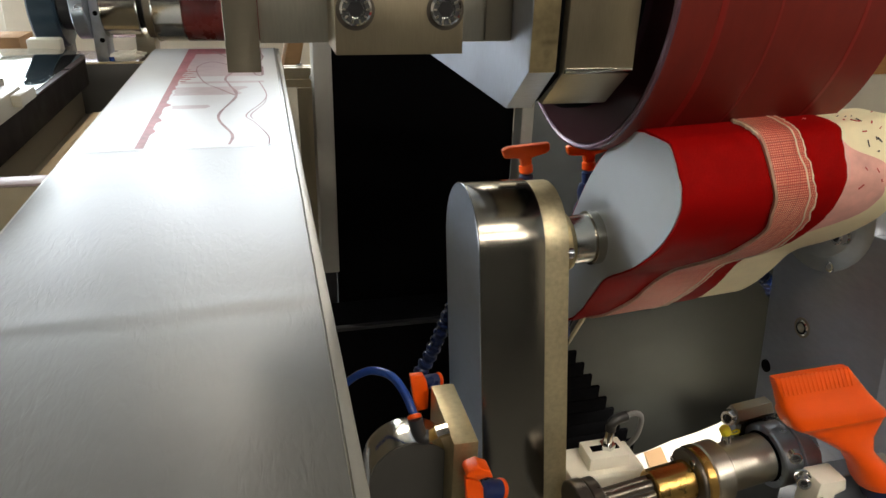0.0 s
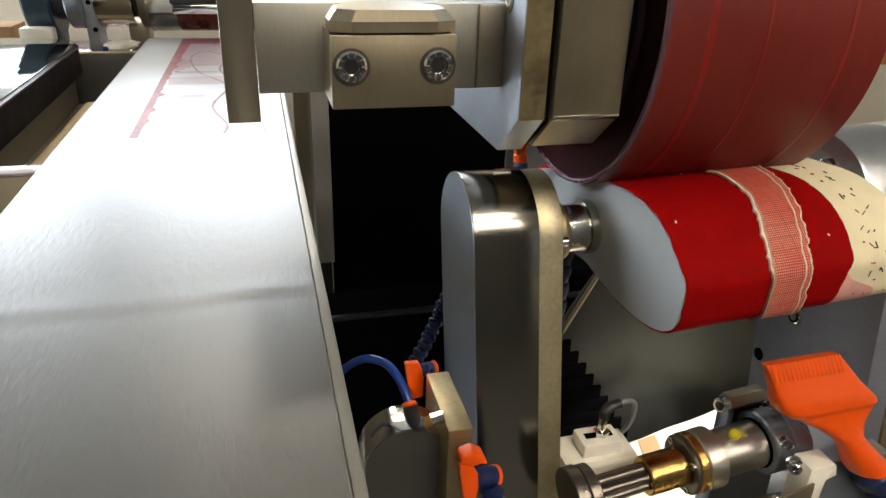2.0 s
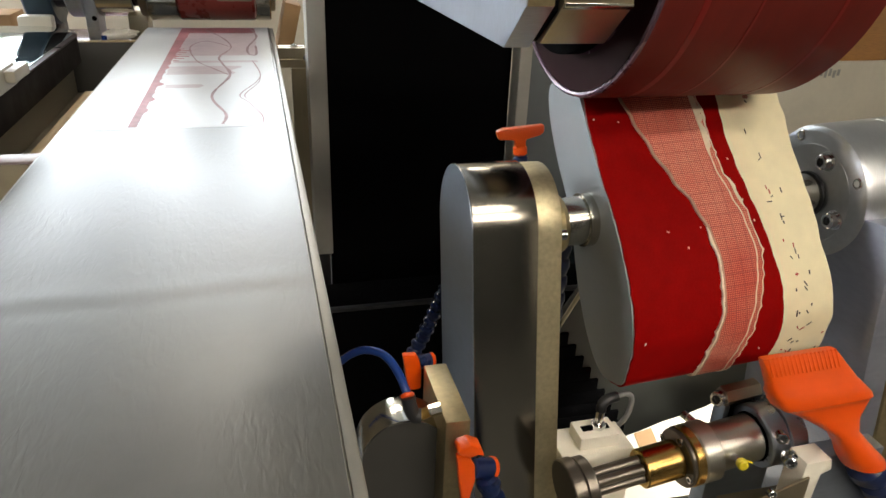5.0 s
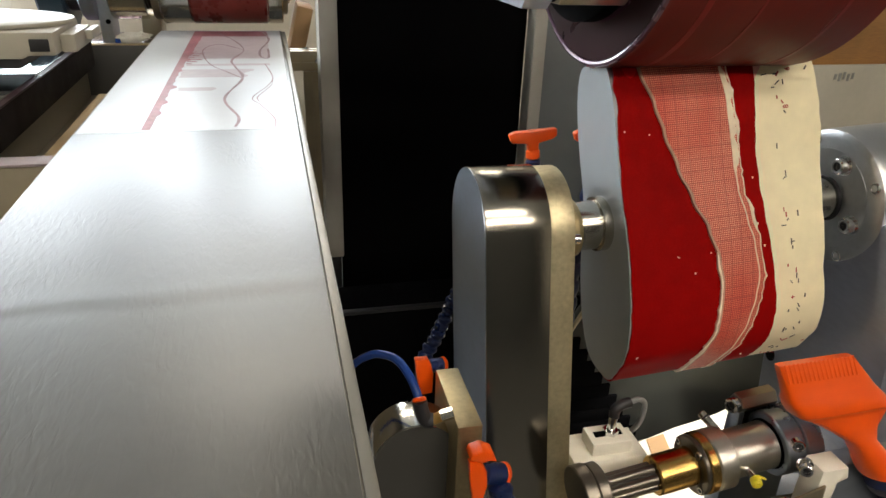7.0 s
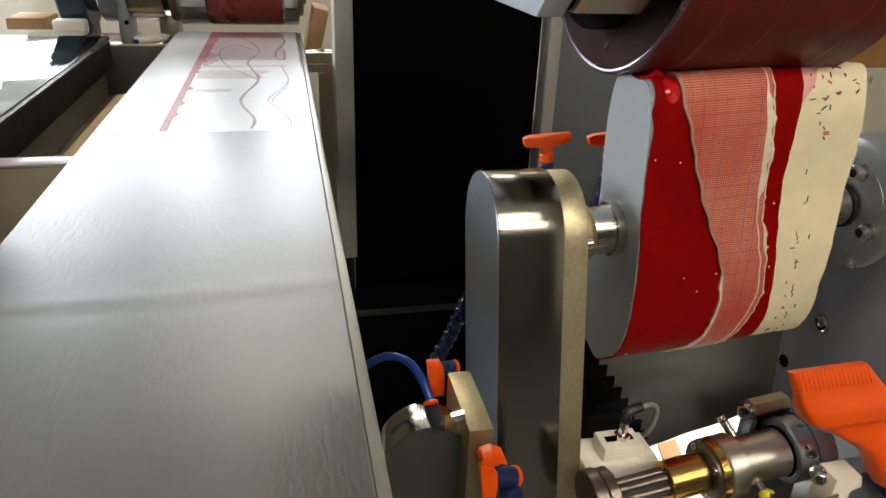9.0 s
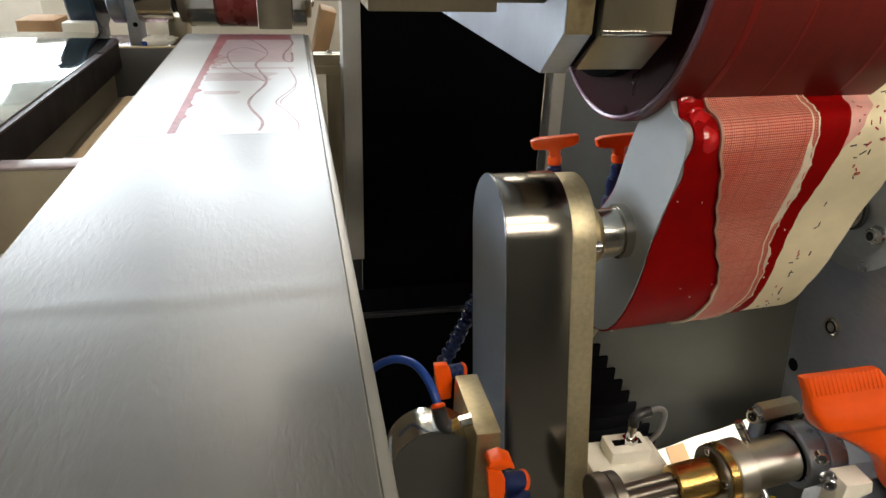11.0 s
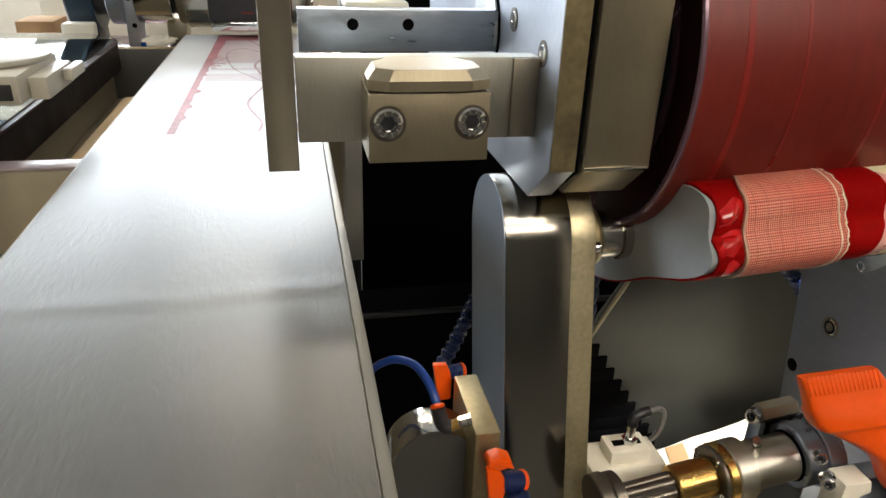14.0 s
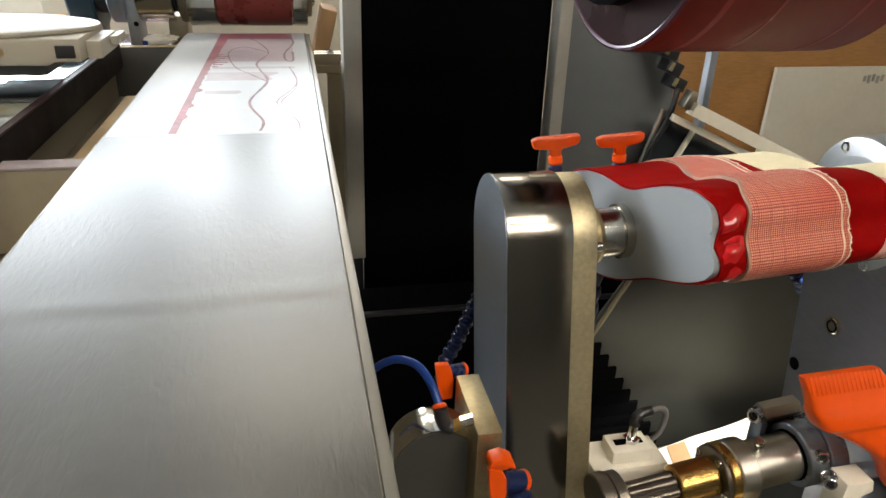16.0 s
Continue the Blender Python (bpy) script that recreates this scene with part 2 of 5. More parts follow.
def thing(name, at, label, category, group="", kind=""):
    ob = new(name)
    ob.empty_display_size = 0.02
    ob.location = at
    ORIGIN[ob.name] = Vector(at)
    return tagged(ob, label, category, group, kind)


def part(name, bm, material, parent, label="", at=None, smooth=True):
    """One mesh under a thing or a part. The bmesh is in world space; at: the part's own origin."""
    base = ORIGIN.get(parent.name, Vector((0, 0, 0))) if parent else Vector((0, 0, 0))
    org = Vector(at) if at is not None else base
    bmesh.ops.translate(bm, verts=bm.verts, vec=-org)
    bmesh.ops.recalc_face_normals(bm, faces=bm.faces)
    area = sum(f.calc_area() for f in bm.faces)
    if sum(f.normal.z * f.calc_area() for f in bm.faces) < -0.9 * area:
        bmesh.ops.reverse_faces(bm, faces=bm.faces)
    me = bpy.data.meshes.new(name)
    bm.to_mesh(me)
    bm.free()
    me.materials.append(material)
    if smooth:
        for p in me.polygons:
            p.use_smooth = True
        me.set_sharp_from_angle(angle=radians(32))
    ob = new(name, me)
    if parent:
        ob.parent = parent
        ob.location = org - base
    else:
        ob.location = org
    ORIGIN[ob.name] = org
    if label:
        tagged(ob, label)
    return ob


def bevel(bm, w, seg=2):
    if w:
        es = [e for e in bm.edges if len(e.link_faces) == 2 and e.calc_face_angle(0) > 0.5]
        bmesh.ops.bevel(bm, geom=es, offset=w, segments=seg, profile=0.5, affect="EDGES", clamp_overlap=True)
    return bm


def block(x0, x1, y0, y1, z0, z1, b=0.001):
    bm = bmesh.new()
    bmesh.ops.create_cube(bm, size=1, matrix=Matrix.Translation(((x0 + x1) / 2, (y0 + y1) / 2, (z0 + z1) / 2)) @ Matrix.Diagonal((x1 - x0, y1 - y0, z1 - z0, 1)))
    return bevel(bm, b)


def obox(m, sx, sy, sz, b=0.001):
    bm = bmesh.new()
    bmesh.ops.create_cube(bm, size=1, matrix=Matrix.Diagonal((sx, sy, sz, 1)))
    bevel(bm, b)
    bm.transform(m)
    return bm


def prism_x(pts, x0, x1, b=0.001):
    """A polygon in the y, z plane, drawn out along x."""
    bm = bmesh.new()
    f = bm.faces.new([bm.verts.new((x0, y, z)) for y, z in pts])
    ex = bmesh.ops.extrude_face_region(bm, geom=[f])
    bmesh.ops.translate(bm, verts=[v for v in ex["geom"] if isinstance(v, bmesh.types.BMVert)], vec=(x1 - x0, 0, 0))
    return bevel(bm, b)


def prism_y(pts, y0, y1, b=0.001):
    bm = prism_x([(x, z) for x, z in pts], y0, y1, b)
    bm.transform(Matrix(((0, 1, 0, 0), (1, 0, 0, 0), (0, 0, 1, 0), (0, 0, 0, 1))))
    return bm


def lathe(profile, m, n=40):
    """Rings (along, radius) turned round the local x axis, closed at both ends."""
    bm = bmesh.new()
    rings = []
    for a, r in profile:
        rings.append([bm.verts.new((a, r * math.cos(2 * math.pi * i / n), r * math.sin(2 * math.pi * i / n))) for i in range(n)])
    for p, q in zip(rings, rings[1:]):
        for i in range(n):
            bm.faces.new((p[i], p[(i + 1) % n], q[(i + 1) % n], q[i]))
    bm.faces.new(rings[0])
    bm.faces.new(rings[-1])
    bm.transform(m)
    return bm


def rod(p, q, r, n=20, b=0.0):
    p, q = Vector(p), Vector(q)
    d = q - p
    m = Matrix.Translation(p) @ d.to_track_quat("X", "Z").to_matrix().to_4x4()
    L = d.length
    prof = [(0, r - b), (b, r), (L - b, r), (L, r - b)] if b else [(0, r), (L, r)]
    return lathe(prof, m, n)


def tube(points, r, n=12, radii=None):
    """A round tube along a smooth way through the points."""
    pts = [Vector(p) for p in points]
    way = []
    for i in range(len(pts) - 1):
        p0, p1, p2, p3 = pts[max(i - 1, 0)], pts[i], pts[i + 1], pts[min(i + 2, len(pts) - 1)]
        for k in range(8):
            s = k / 8
            way.append(0.5 * ((2 * p1) + (p2 - p0) * s + (2 * p0 - 5 * p1 + 4 * p2 - p3) * s * s + (3 * p1 - p0 - 3 * p2 + p3) * s ** 3))
    way.append(pts[-1])
    bm = bmesh.new()
    rings = []
    side = Vector((0.31, 0.2, 0.93))
    for i, p in enumerate(way):
        d = (way[min(i + 1, len(way) - 1)] - way[max(i - 1, 0)]).normalized()
        a = d.cross(side).normalized()
        c = d.cross(a)
        rr = radii[i % len(radii)] if radii else r
        rings.append([bm.verts.new(p + rr * (a * math.cos(2 * math.pi * k / n) + c * math.sin(2 * math.pi * k / n))) for k in range(n)])
    for p, q in zip(rings, rings[1:]):
        for k in range(n):
            bm.faces.new((p[k], p[(k + 1) % n], q[(k + 1) % n], q[k]))
    bm.faces.new(rings[0])
    bm.faces.new(rings[-1])
    return bm


def join(*bms):
    out = bmesh.new()
    for b in bms:
        me = bpy.data.meshes.new("tmp")
        b.to_mesh(me)
        out.from_mesh(me)
        bpy.data.meshes.remove(me)
        b.free()
    return out


def socket_screw(name, at, along, r, parent, label="hexagon socket screw", length=None):
    """A cap screw whose head looks along the given way, with a sunk hexagon."""
    along = Vector(along).normalized()
    m = Matrix.Translation(Vector(at)) @ along.to_track_quat("X", "Z").to_matrix().to_4x4()
    h = length or r * 1.1
    dep = min(0.45 * r, 0.7 * h)
    head = part(name, lathe([(-h, r), (-0.12 * r, r), (0, r * 0.86), (0, r * 0.58), (-dep, r * 0.52)], m, 24), CHROME, parent, label)
    part("socket", lathe([(-dep - 0.05 * r, r * 0.56), (-dep + 0.04 * r, r * 0.5)], m, 6), BLACK_PL, head)
    return head


# ---- room ----
RX0, RX1, RY0, RY1, RZ0, RZ1 = -3.0, 4.0, -4.4, 4.4, -1.0, 1.9


def room():
    def wall(name, bm, m, label, cat):
        tagged(part(name, bm, m, None, label), label, cat, kind="structure")
    wall("floor", block(RX0, RX1, RY0, RY1, RZ0 - 0.1, RZ0, 0), FLOOR, "dark grey vinyl workshop floor", "floor")
    wall("ceiling", block(RX0, RX1, RY0, RY1, RZ1, RZ1 + 0.1, 0), CEIL, "plain off-white workshop ceiling", "ceiling")
    vy0, vy1, vz0, vz1 = 0.9, 3.6, 0.35, 1.70
    west = join(block(RX0 - 0.1, RX0, RY0, vy0, RZ0, RZ1, 0), block(RX0 - 0.1, RX0, vy1, RY1, RZ0, RZ1, 0), block(RX0 - 0.1, RX0, vy0, vy1, RZ0, vz0, 0), block(RX0 - 0.1, RX0, vy0, vy1, vz1, RZ1, 0))
    wall("wall_west", west, WALL, "beige plastered wall around a bright window", "wall")
    side = tagged(new("window_2"), "bright side window with pale frame", "window", kind="structure")
    for y in (vy0 + 0.02, (vy0 + vy1) / 2, vy1 - 0.02):
        part("window_frame", block(RX0 - 0.07, RX0 - 0.03, y - 0.02, y + 0.02, vz0, vz1, 0.003), WHITE, side)
    tagged(part("backdrop", block(RX0 - 0.42, RX0 - 0.40, vy0 - 0.3, vy1 + 0.3, vz0 - 0.3, vz1 + 0.15, 0), SKY, None), "bright overcast daylight outside the side window", "backdrop", kind="structure")
    wall("wall_east", block(RX1, RX1 + 0.1, RY0, RY1, RZ0, RZ1, 0), WALL, "plain beige plastered wall", "wall")
    # Unseen wall behind the camera, made dark for the post's reflections.
    wall("wall_south", block(RX0, RX1, RY0 - 0.1, RY0, RZ0, RZ1, 0), SOUTH, "unseen wall, coloured dark to darken the steel's reflections", "wall")
    # north wall with a wide window
    openings = ((-2.35, 0.30),)
    wz0, wz1 = 0.30, 1.60
    north = bmesh.new()
    edges = [RX0] + [x for o in openings for x in o] + [RX1]
    for a, c in zip(edges[0::2], edges[1::2]):
        north = join(north, block(a, c, RY1, RY1 + 0.12, RZ0, RZ1, 0))
    for a, c in openings:
        north = join(north, block(a, c, RY1, RY1 + 0.12, RZ0, wz0, 0), block(a, c, RY1, RY1 + 0.12, wz1, RZ1, 0))
    wall("wall_north", north, WALL, "beige plastered wall around a wide bright window", "wall")
    for i, (wx0, wx1) in enumerate(openings):
        win = tagged(new("window_%d" % (i + 1)), "bright workshop window with pale frame", "window", kind="structure")
        for x in (wx0 + 0.02, wx1 - 0.02):
            part("window_frame", block(x - 0.02, x + 0.02, RY1 + 0.02, RY1 + 0.06, wz0, wz1, 0.003), WHITE, win)
        for z in (wz0 + 0.02, wz1 - 0.02):
            part("window_frame", block(wx0 + 0.045, wx1 - 0.045, RY1 + 0.02, RY1 + 0.06, z - 0.02, z + 0.02, 0.003), WHITE, win)
    # Unseen blind, added to darken the middle of the window's reflection.
    blind = thing("added_blind", (-0.95, RY1 - 0.02, wz1), "unseen grey blind added to split the window's reflection", "blind")
    part("cloth", block(-1.25, -0.70, RY1 - 0.03, RY1 - 0.026, 1.22, wz1 + 0.03, 0), PILLAR, blind)
    part("roll", rod((-1.31, RY1 - 0.03, wz1 + 0.05), (-0.61, RY1 - 0.03, wz1 + 0.05), 0.025), WHITE, blind)
    sky = part("backdrop", block(-2.8, 0.7, RY1 + 0.3, RY1 + 0.32, wz0 - 0.3, wz1 + 0.15, 0), SKY, None)
    tagged(sky, "bright overcast daylight outside the windows", "backdrop", kind="structure")
    for x, y, lx, ly in ((0.55, -1.15, 0.75, 0.12), (0.7, -2.30, 1.45, 0.18), (0.25, 2.95, 0.80, 0.12)):
        lamp = thing("ceiling_light", (x, y, RZ1), "long warm fluorescent ceiling light", "ceiling light", "ceiling lights")
        part("housing", block(x - lx, x + lx, y - ly, y + ly, RZ1 - 0.05, RZ1 - 0.002, 0.004), WHITE, lamp)
        part("diffuser", block(x - lx + 0.03, x + lx - 0.03, y - ly + 0.02, y + ly - 0.02, RZ1 - 0.062, RZ1 - 0.052, 0.003), LAMP, lamp, "glowing warm white diffuser")


room()


# ---- feed table with its satin film ----
def feed_table():
    t = thing("feed_table", (-0.08, 0.7, -0.03), "long brushed aluminium feed table with folded edge", "table")
    part("tabletop", block(-0.190, 0.0250, 0.02, 1.385, -0.014, -0.002, 0.0006), TABLE, t)
    part("side_flange", block(0.0252, 0.0312, 0.02, 1.385, -0.036, -0.0021, 0.0008), TABLE, t, "folded side edge of bare aluminium")
    part("side_flange", block(-0.1945, -0.1902, 0.02, 1.385, -0.030, -0.0035, 0.0010), TABLE, t)
    part("underframe", block(-0.17, 0.0, 0.10, 1.36, -0.22, -0.0145, 0.002), BEIGE, t)
    return t


feed_table()


def film():
    ob = thing("printing_film", (-0.08, 0.86, -0.001), "creased satin grey film with red printed traces on the feed table", "film")
    bm = bmesh.new()
    nx, ny = 30, 260
    x0, x1, y0, y1 = -0.1895, 0.0240, 0.021, 1.384
    g = [[None] * (ny + 1) for _ in range(nx + 1)]
    for i in range(nx + 1):
        for j in range(ny + 1):
            x = x0 + (x1 - x0) * i / nx
            y = y0 + (y1 - y0) * (j / ny) ** 1.35
            yc = 0.352 + 0.10 * (x + 0.08) * 0.4 + 0.004 * noise.noise(Vector((x * 14, 0.5, 1.0)))
            soft = (0.30 + 0.30 * noise.noise(Vector((x * 9, 2.5, 1.0)))) * min(1.0, max(0.15, (x + 0.19) / 0.07) * (1.0 + 0.9 * max(0.0, (x + 0.05) / 0.07)))
            ridge = 0.00075 * math.exp(-((y - yc - 0.010) / 0.009) ** 2) - 0.00045 * math.exp(-((y - yc + 0.006) / 0.007) ** 2)
            z = -0.0006 + soft * ridge + 0.00022 * noise.noise(Vector((x * 18, y * 9, 0.3))) * (y < 0.6)
            g[i][j] = bm.verts.new((x, y, z))
    for i in range(nx):
        for j in range(ny):
            bm.faces.new((g[i][j], g[i + 1][j], g[i + 1][j + 1], g[i][j + 1]))
    part("film_sheet", bm, SHEET, ob)

    def strip(name, fn, y0, y1, m, z, n=90, label=""):
        """A film of ink between two edges given along the way."""
        b = bmesh.new()
        rows = []
        for k in range(n + 1):
            y = y0 + (y1 - y0) * k / n
            a, c = fn(y)
            rows.append((b.verts.new((a, y, z)), b.verts.new((c, y, z))))
        for p, q in zip(rows, rows[1:]):
            b.faces.new((p[0], p[1], q[1], q[0]))
        part(name, b, m, ob, label)
    # White layer puts the light on the far film into its colour.
    strip("brightened_film", lambda y: (-0.1893, 0.0208), 0.706, 1.383, FAR_WHITE, -0.00045, 4, "whitened far half of the film, brightness put into its colour")
    # pale tint, the ragged red border and the waving lines
    strip("ink_tint", lambda y: (-0.120 + 0.001 * math.sin(60 * y), -0.002 + 0.004 * noise.noise(Vector((y * 30, 1, 0)))), 1.10, 1.375, INK_PALE, -0.00030, label="pale pink tint of thinned ink")
    strip("ink_border", lambda y: (-0.1300, -0.1300 + 0.0085 + 0.011 * (y > 0.76) * max(0.0, noise.noise(Vector((y * 38, 0, 0)))) + 0.010 * max(0, (y - 1.0) / 0.37)), 0.712, 1.375, INK, -0.00014, 320, "ragged red printed border")
    for ya, yb, xa, xb in ((0.965, 1.02, -0.118, -0.03), (1.045, 1.060, -0.116, 0.0), (0.885, 0.905, -0.112, -0.07)):
        strip("ink_tint", lambda y: (xa + 0.004 * noise.noise(Vector((y * 60, xa, 0))), xb + 0.02 * noise.noise(Vector((y * 40, xb, 3)))), ya, yb, INK_PALE, -0.00030, 24)
    strip("ink_pool", lambda y: (-0.118, -0.004 + 0.003 * math.sin(30 * y)), 1.315, 1.375, INK, -0.00022, label="red smear of fresh ink")

    def through_points(pts):
        """A flat line of ink along a smooth way through a few places on the film."""
        way = []
        for i in range(len(pts) - 1):
            p0, p1, p2, p3 = [Vector((x, y)) for y, x in (pts[max(i - 1, 0)], pts[i], pts[i + 1], pts[min(i + 2, len(pts) - 1)])]
            for k in range(14):
                s = k / 14
                way.append(0.5 * ((2 * p1) + (p2 - p0) * s + (2 * p0 - 5 * p1 + 4 * p2 - p3) * s * s + (3 * p1 - p0 - 3 * p2 + p3) * s ** 3))
        return way

    def line(pts, w, label=""):
        way = through_points(pts)
        b = bmesh.new()
        rows = []
        for i, p in enumerate(way):
            d = (way[min(i + 1, len(way) - 1)] - way[max(i - 1, 0)]).normalized()
            ww = w * (0.8 + 0.6 * noise.noise(Vector((p.x * 60, p.y * 30, 2))))
            rows.append([b.verts.new((p.x - d.y * e * ww, p.y + d.x * e * ww * 1.6, -0.00005)) for e in (-1, 1)])
        for p, q in zip(rows, rows[1:]):
            b.faces.new((p[0], p[1], q[1], q[0]))
        part("ink_line", b, INK_DARK, ob, label)
    line([(0.715, -0.039), (0.755, -0.037), (0.842, -0.055), (0.955, -0.037), (1.035, -0.049), (1.087, -0.055), (1.173, -0.040), (1.273, -0.059), (1.349, -0.088)], 0.0020, "waving dark line")
    line([(1.173, -0.040), (1.229, -0.080), (1.175, -0.102), (1.062, -0.086), (1.0, -0.059), (0.955, -0.037)], 0.0014)
    line([(0.711, 0.001), (0.745, 0.001), (0.805, -0.013), (0.843, -0.023), (0.911, -0.004), (0.963, 0.002), (1.059, -0.008)], 0.0010)
    line([(0.822, -0.015), (0.847, -0.017), (0.907, -0.001), (0.952, 0.002)], 0.0008)
    line([(1.369, -0.010), (1.273, 0.0), (1.172, -0.014), (1.113, -0.013), (1.104, -0.002), (1.188, -0.002)], 0.0022)
    for k in range(7):
        y = 1.06 + 0.016 * k
        b = block(-0.118, -0.110 + 0.006 * (k % 3), y, y + 0.004, -0.0004, -0.0001, 0)
        part("ink_tick", b, INK, ob)


film()


# ---- trough and screen plate beside the table ----
def trough():
    t = thing("drip_trough", (-0.26, 0.8, -0.2), "beige painted steel trough stained with ink", "trough")
    part("trough_floor", block(-0.60, -0.2005, 0.02, 1.45, -0.130, -0.122, 0.001), BEIGE, t)
    part("inner_ledge", block(-0.262, -0.2005, 0.7245, 1.156, -0.121, -0.062, 0.001), TAN, t, "tan painted ledge")
    part("inner_wall", block(-0.345, -0.330, 0.7245, 1.404, -0.1215, -0.047, 0.001), BEIGE, t)
    part("cross_plate", block(-0.60, -0.2015, 0.700, 0.722, -0.118, -0.030, 0.0015), BEIGE, t, "cross plate with a pale worn top edge")
    part("cross_edge", block(-0.60, -0.2015, 0.698, 0.724, -0.0295, -0.0265, 0.0008), INK_PALE, t, "pale edge with pink ink stains")
    # Dark colour here stands for the shaded gap beneath the beam.
    part("end_plate", block(-0.60, -0.2005, 1.405, 1.425, -0.121, -0.030, 0.0015), HUBFACE, t)
    part("end_edge", block(-0.345, -0.2005, 1.4052, 1.4248, -0.0298, -0.0285, 0.0003), TAN, t)


trough()


def screen_plate():
    t = thing("screen_plate", (-0.5, 0.9, -0.03), "polished steel screen plate with dark rounded rim", "plate")
    pts = [(-0.95, 0.05), (-0.291, 0.05)]
    for k in range(13):
        a = math.pi / 2 * k / 12
        pts.append((-0.381 + 0.09 * math.cos(a), 1.285 + 0.108 * math.sin(a)))
    pts.append((-0.95, 1.393))
    def sheet(z0, z1, grow, b):
        bm = bmesh.new()
        f = bm.faces.new([bm.verts.new((x + (grow if x > -0.9 else 0), y, z0)) for x, y in pts])
        ex = bmesh.ops.extrude_face_region(bm, geom=[f])
        bmesh.ops.translate(bm, verts=[v for v in ex["geom"] if isinstance(v, bmesh.types.BMVert)], vec=(0, 0, z1 - z0))
        return bevel(bm, b)
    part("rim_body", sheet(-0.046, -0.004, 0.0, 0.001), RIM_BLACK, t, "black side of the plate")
    part("rim_line", sheet(-0.0038, -0.0012, 0.001, 0.0005), PURPLE, t)
    part("steel_top", sheet(-0.0010, 0.0008, -0.006, 0.0003), GLASSY, t, "mirror-bright steel surface")
    for cx, cy, rx, ry in ((-0.47, 0.74, 0.10, 0.10), (-0.40, 0.985, 0.05, 0.035), (-0.345, 1.06, 0.022, 0.05), (-0.50, 1.02, 0.09, 0.05)):
        bm = bmesh.new()
        ring = []
        for k in range(36):
            a = 2 * math.pi * k / 36
            s = 1 + 0.55 * noise.noise(Vector((math.cos(a) * 1.7 + cx * 9, math.sin(a) * 1.7, cy * 5)))
            ring.append((cx + rx * s * math.cos(a), cy + ry * s * math.sin(a)))
        f = bm.faces.new([bm.verts.new((x, y, 0.0011)) for x, y in ring])
        ex = bmesh.ops.extrude_face_region(bm, geom=[f])
        bmesh.ops.translate(bm, verts=[v for v in ex["geom"] if isinstance(v, bmesh.types.BMVert)], vec=(0, 0, 0.0005))
        part("ink_smear", bm, INK_RED, t, "wet red ink smear")


screen_plate()


# the white print carriage that slides over the plate; its own space has its near right corner at x -0.24
BOX_Z = 0.016


def print_carriage():
    t = thing("print_carriage", (-0.24, 0.97, BOX_Z), "white enamelled print carriage sliding over the plate", "carriage")
    x1, y0, z0 = -0.24, 0.97, BOX_Z
    bm = prism_y([(x1 - 0.34, z0 + 0.014), (x1 - 0.05, z0 + 0.014), (x1 - 0.045, z0 + 0.018), (x1 - 0.012, z0 + 0.018), (x1 - 0.012, z0 + 0.046), (x1 - 0.34, z0 + 0.046)], y0 - 0.055, y0 + 0.075, 0.003)
    part("body", bm, CARRIAGE_PAINT, t)
    top = bmesh.new()
    f = top.faces.new([top.verts.new((x1 - 0.17 + 0.165 * math.cos(a), y0 + 0.03 + 0.095 * math.sin(a), z0 + 0.0465)) for a in [2 * math.pi * k / 40 for k in range(40)]])
    ex = bmesh.ops.extrude_face_region(top, geom=[f])
    bmesh.ops.translate(top, verts=[v for v in ex["geom"] if isinstance(v, bmesh.types.BMVert)], vec=(0, 0, 0.006))
    part("lid", bevel(top, 0.002), CARRIAGE_PAINT, t, "domed white lid")
    part("side_step", block(x1 - 0.0115, x1 + 0.006, y0 - 0.03, y0 + 0.06, z0 + 0.018, z0 + 0.040, 0.002), CARRIAGE_PAINT, t)
    part("nib", block(x1 + 0.0063, x1 + 0.016, y0 + 0.02, y0 + 0.07, z0 + 0.026, z0 + 0.038, 0.002), CARRIAGE_PAINT, t)
    part("recess", block(x1 - 0.040, x1 - 0.018, y0 - 0.0565, y0 - 0.054, z0 + 0.023, z0 + 0.038, 0.0008), BLACK_PL, t, "dark square recess")
    part("screw_hole", rod((x1 - 0.10, y0 - 0.0565, z0 + 0.030), (x1 - 0.10, y0 - 0.05, z0 + 0.030), 0.0045, 16), BRASSY, t)
    part("foot_slot", block(x1 - 0.33, x1 - 0.055, y0 - 0.050, y0 + 0.06, z0 + 0.002, z0 + 0.0137, 0.001), BLACK_PL, t, "black squeegee holder")
    return t


CARRIAGE_BOX = print_carriage()


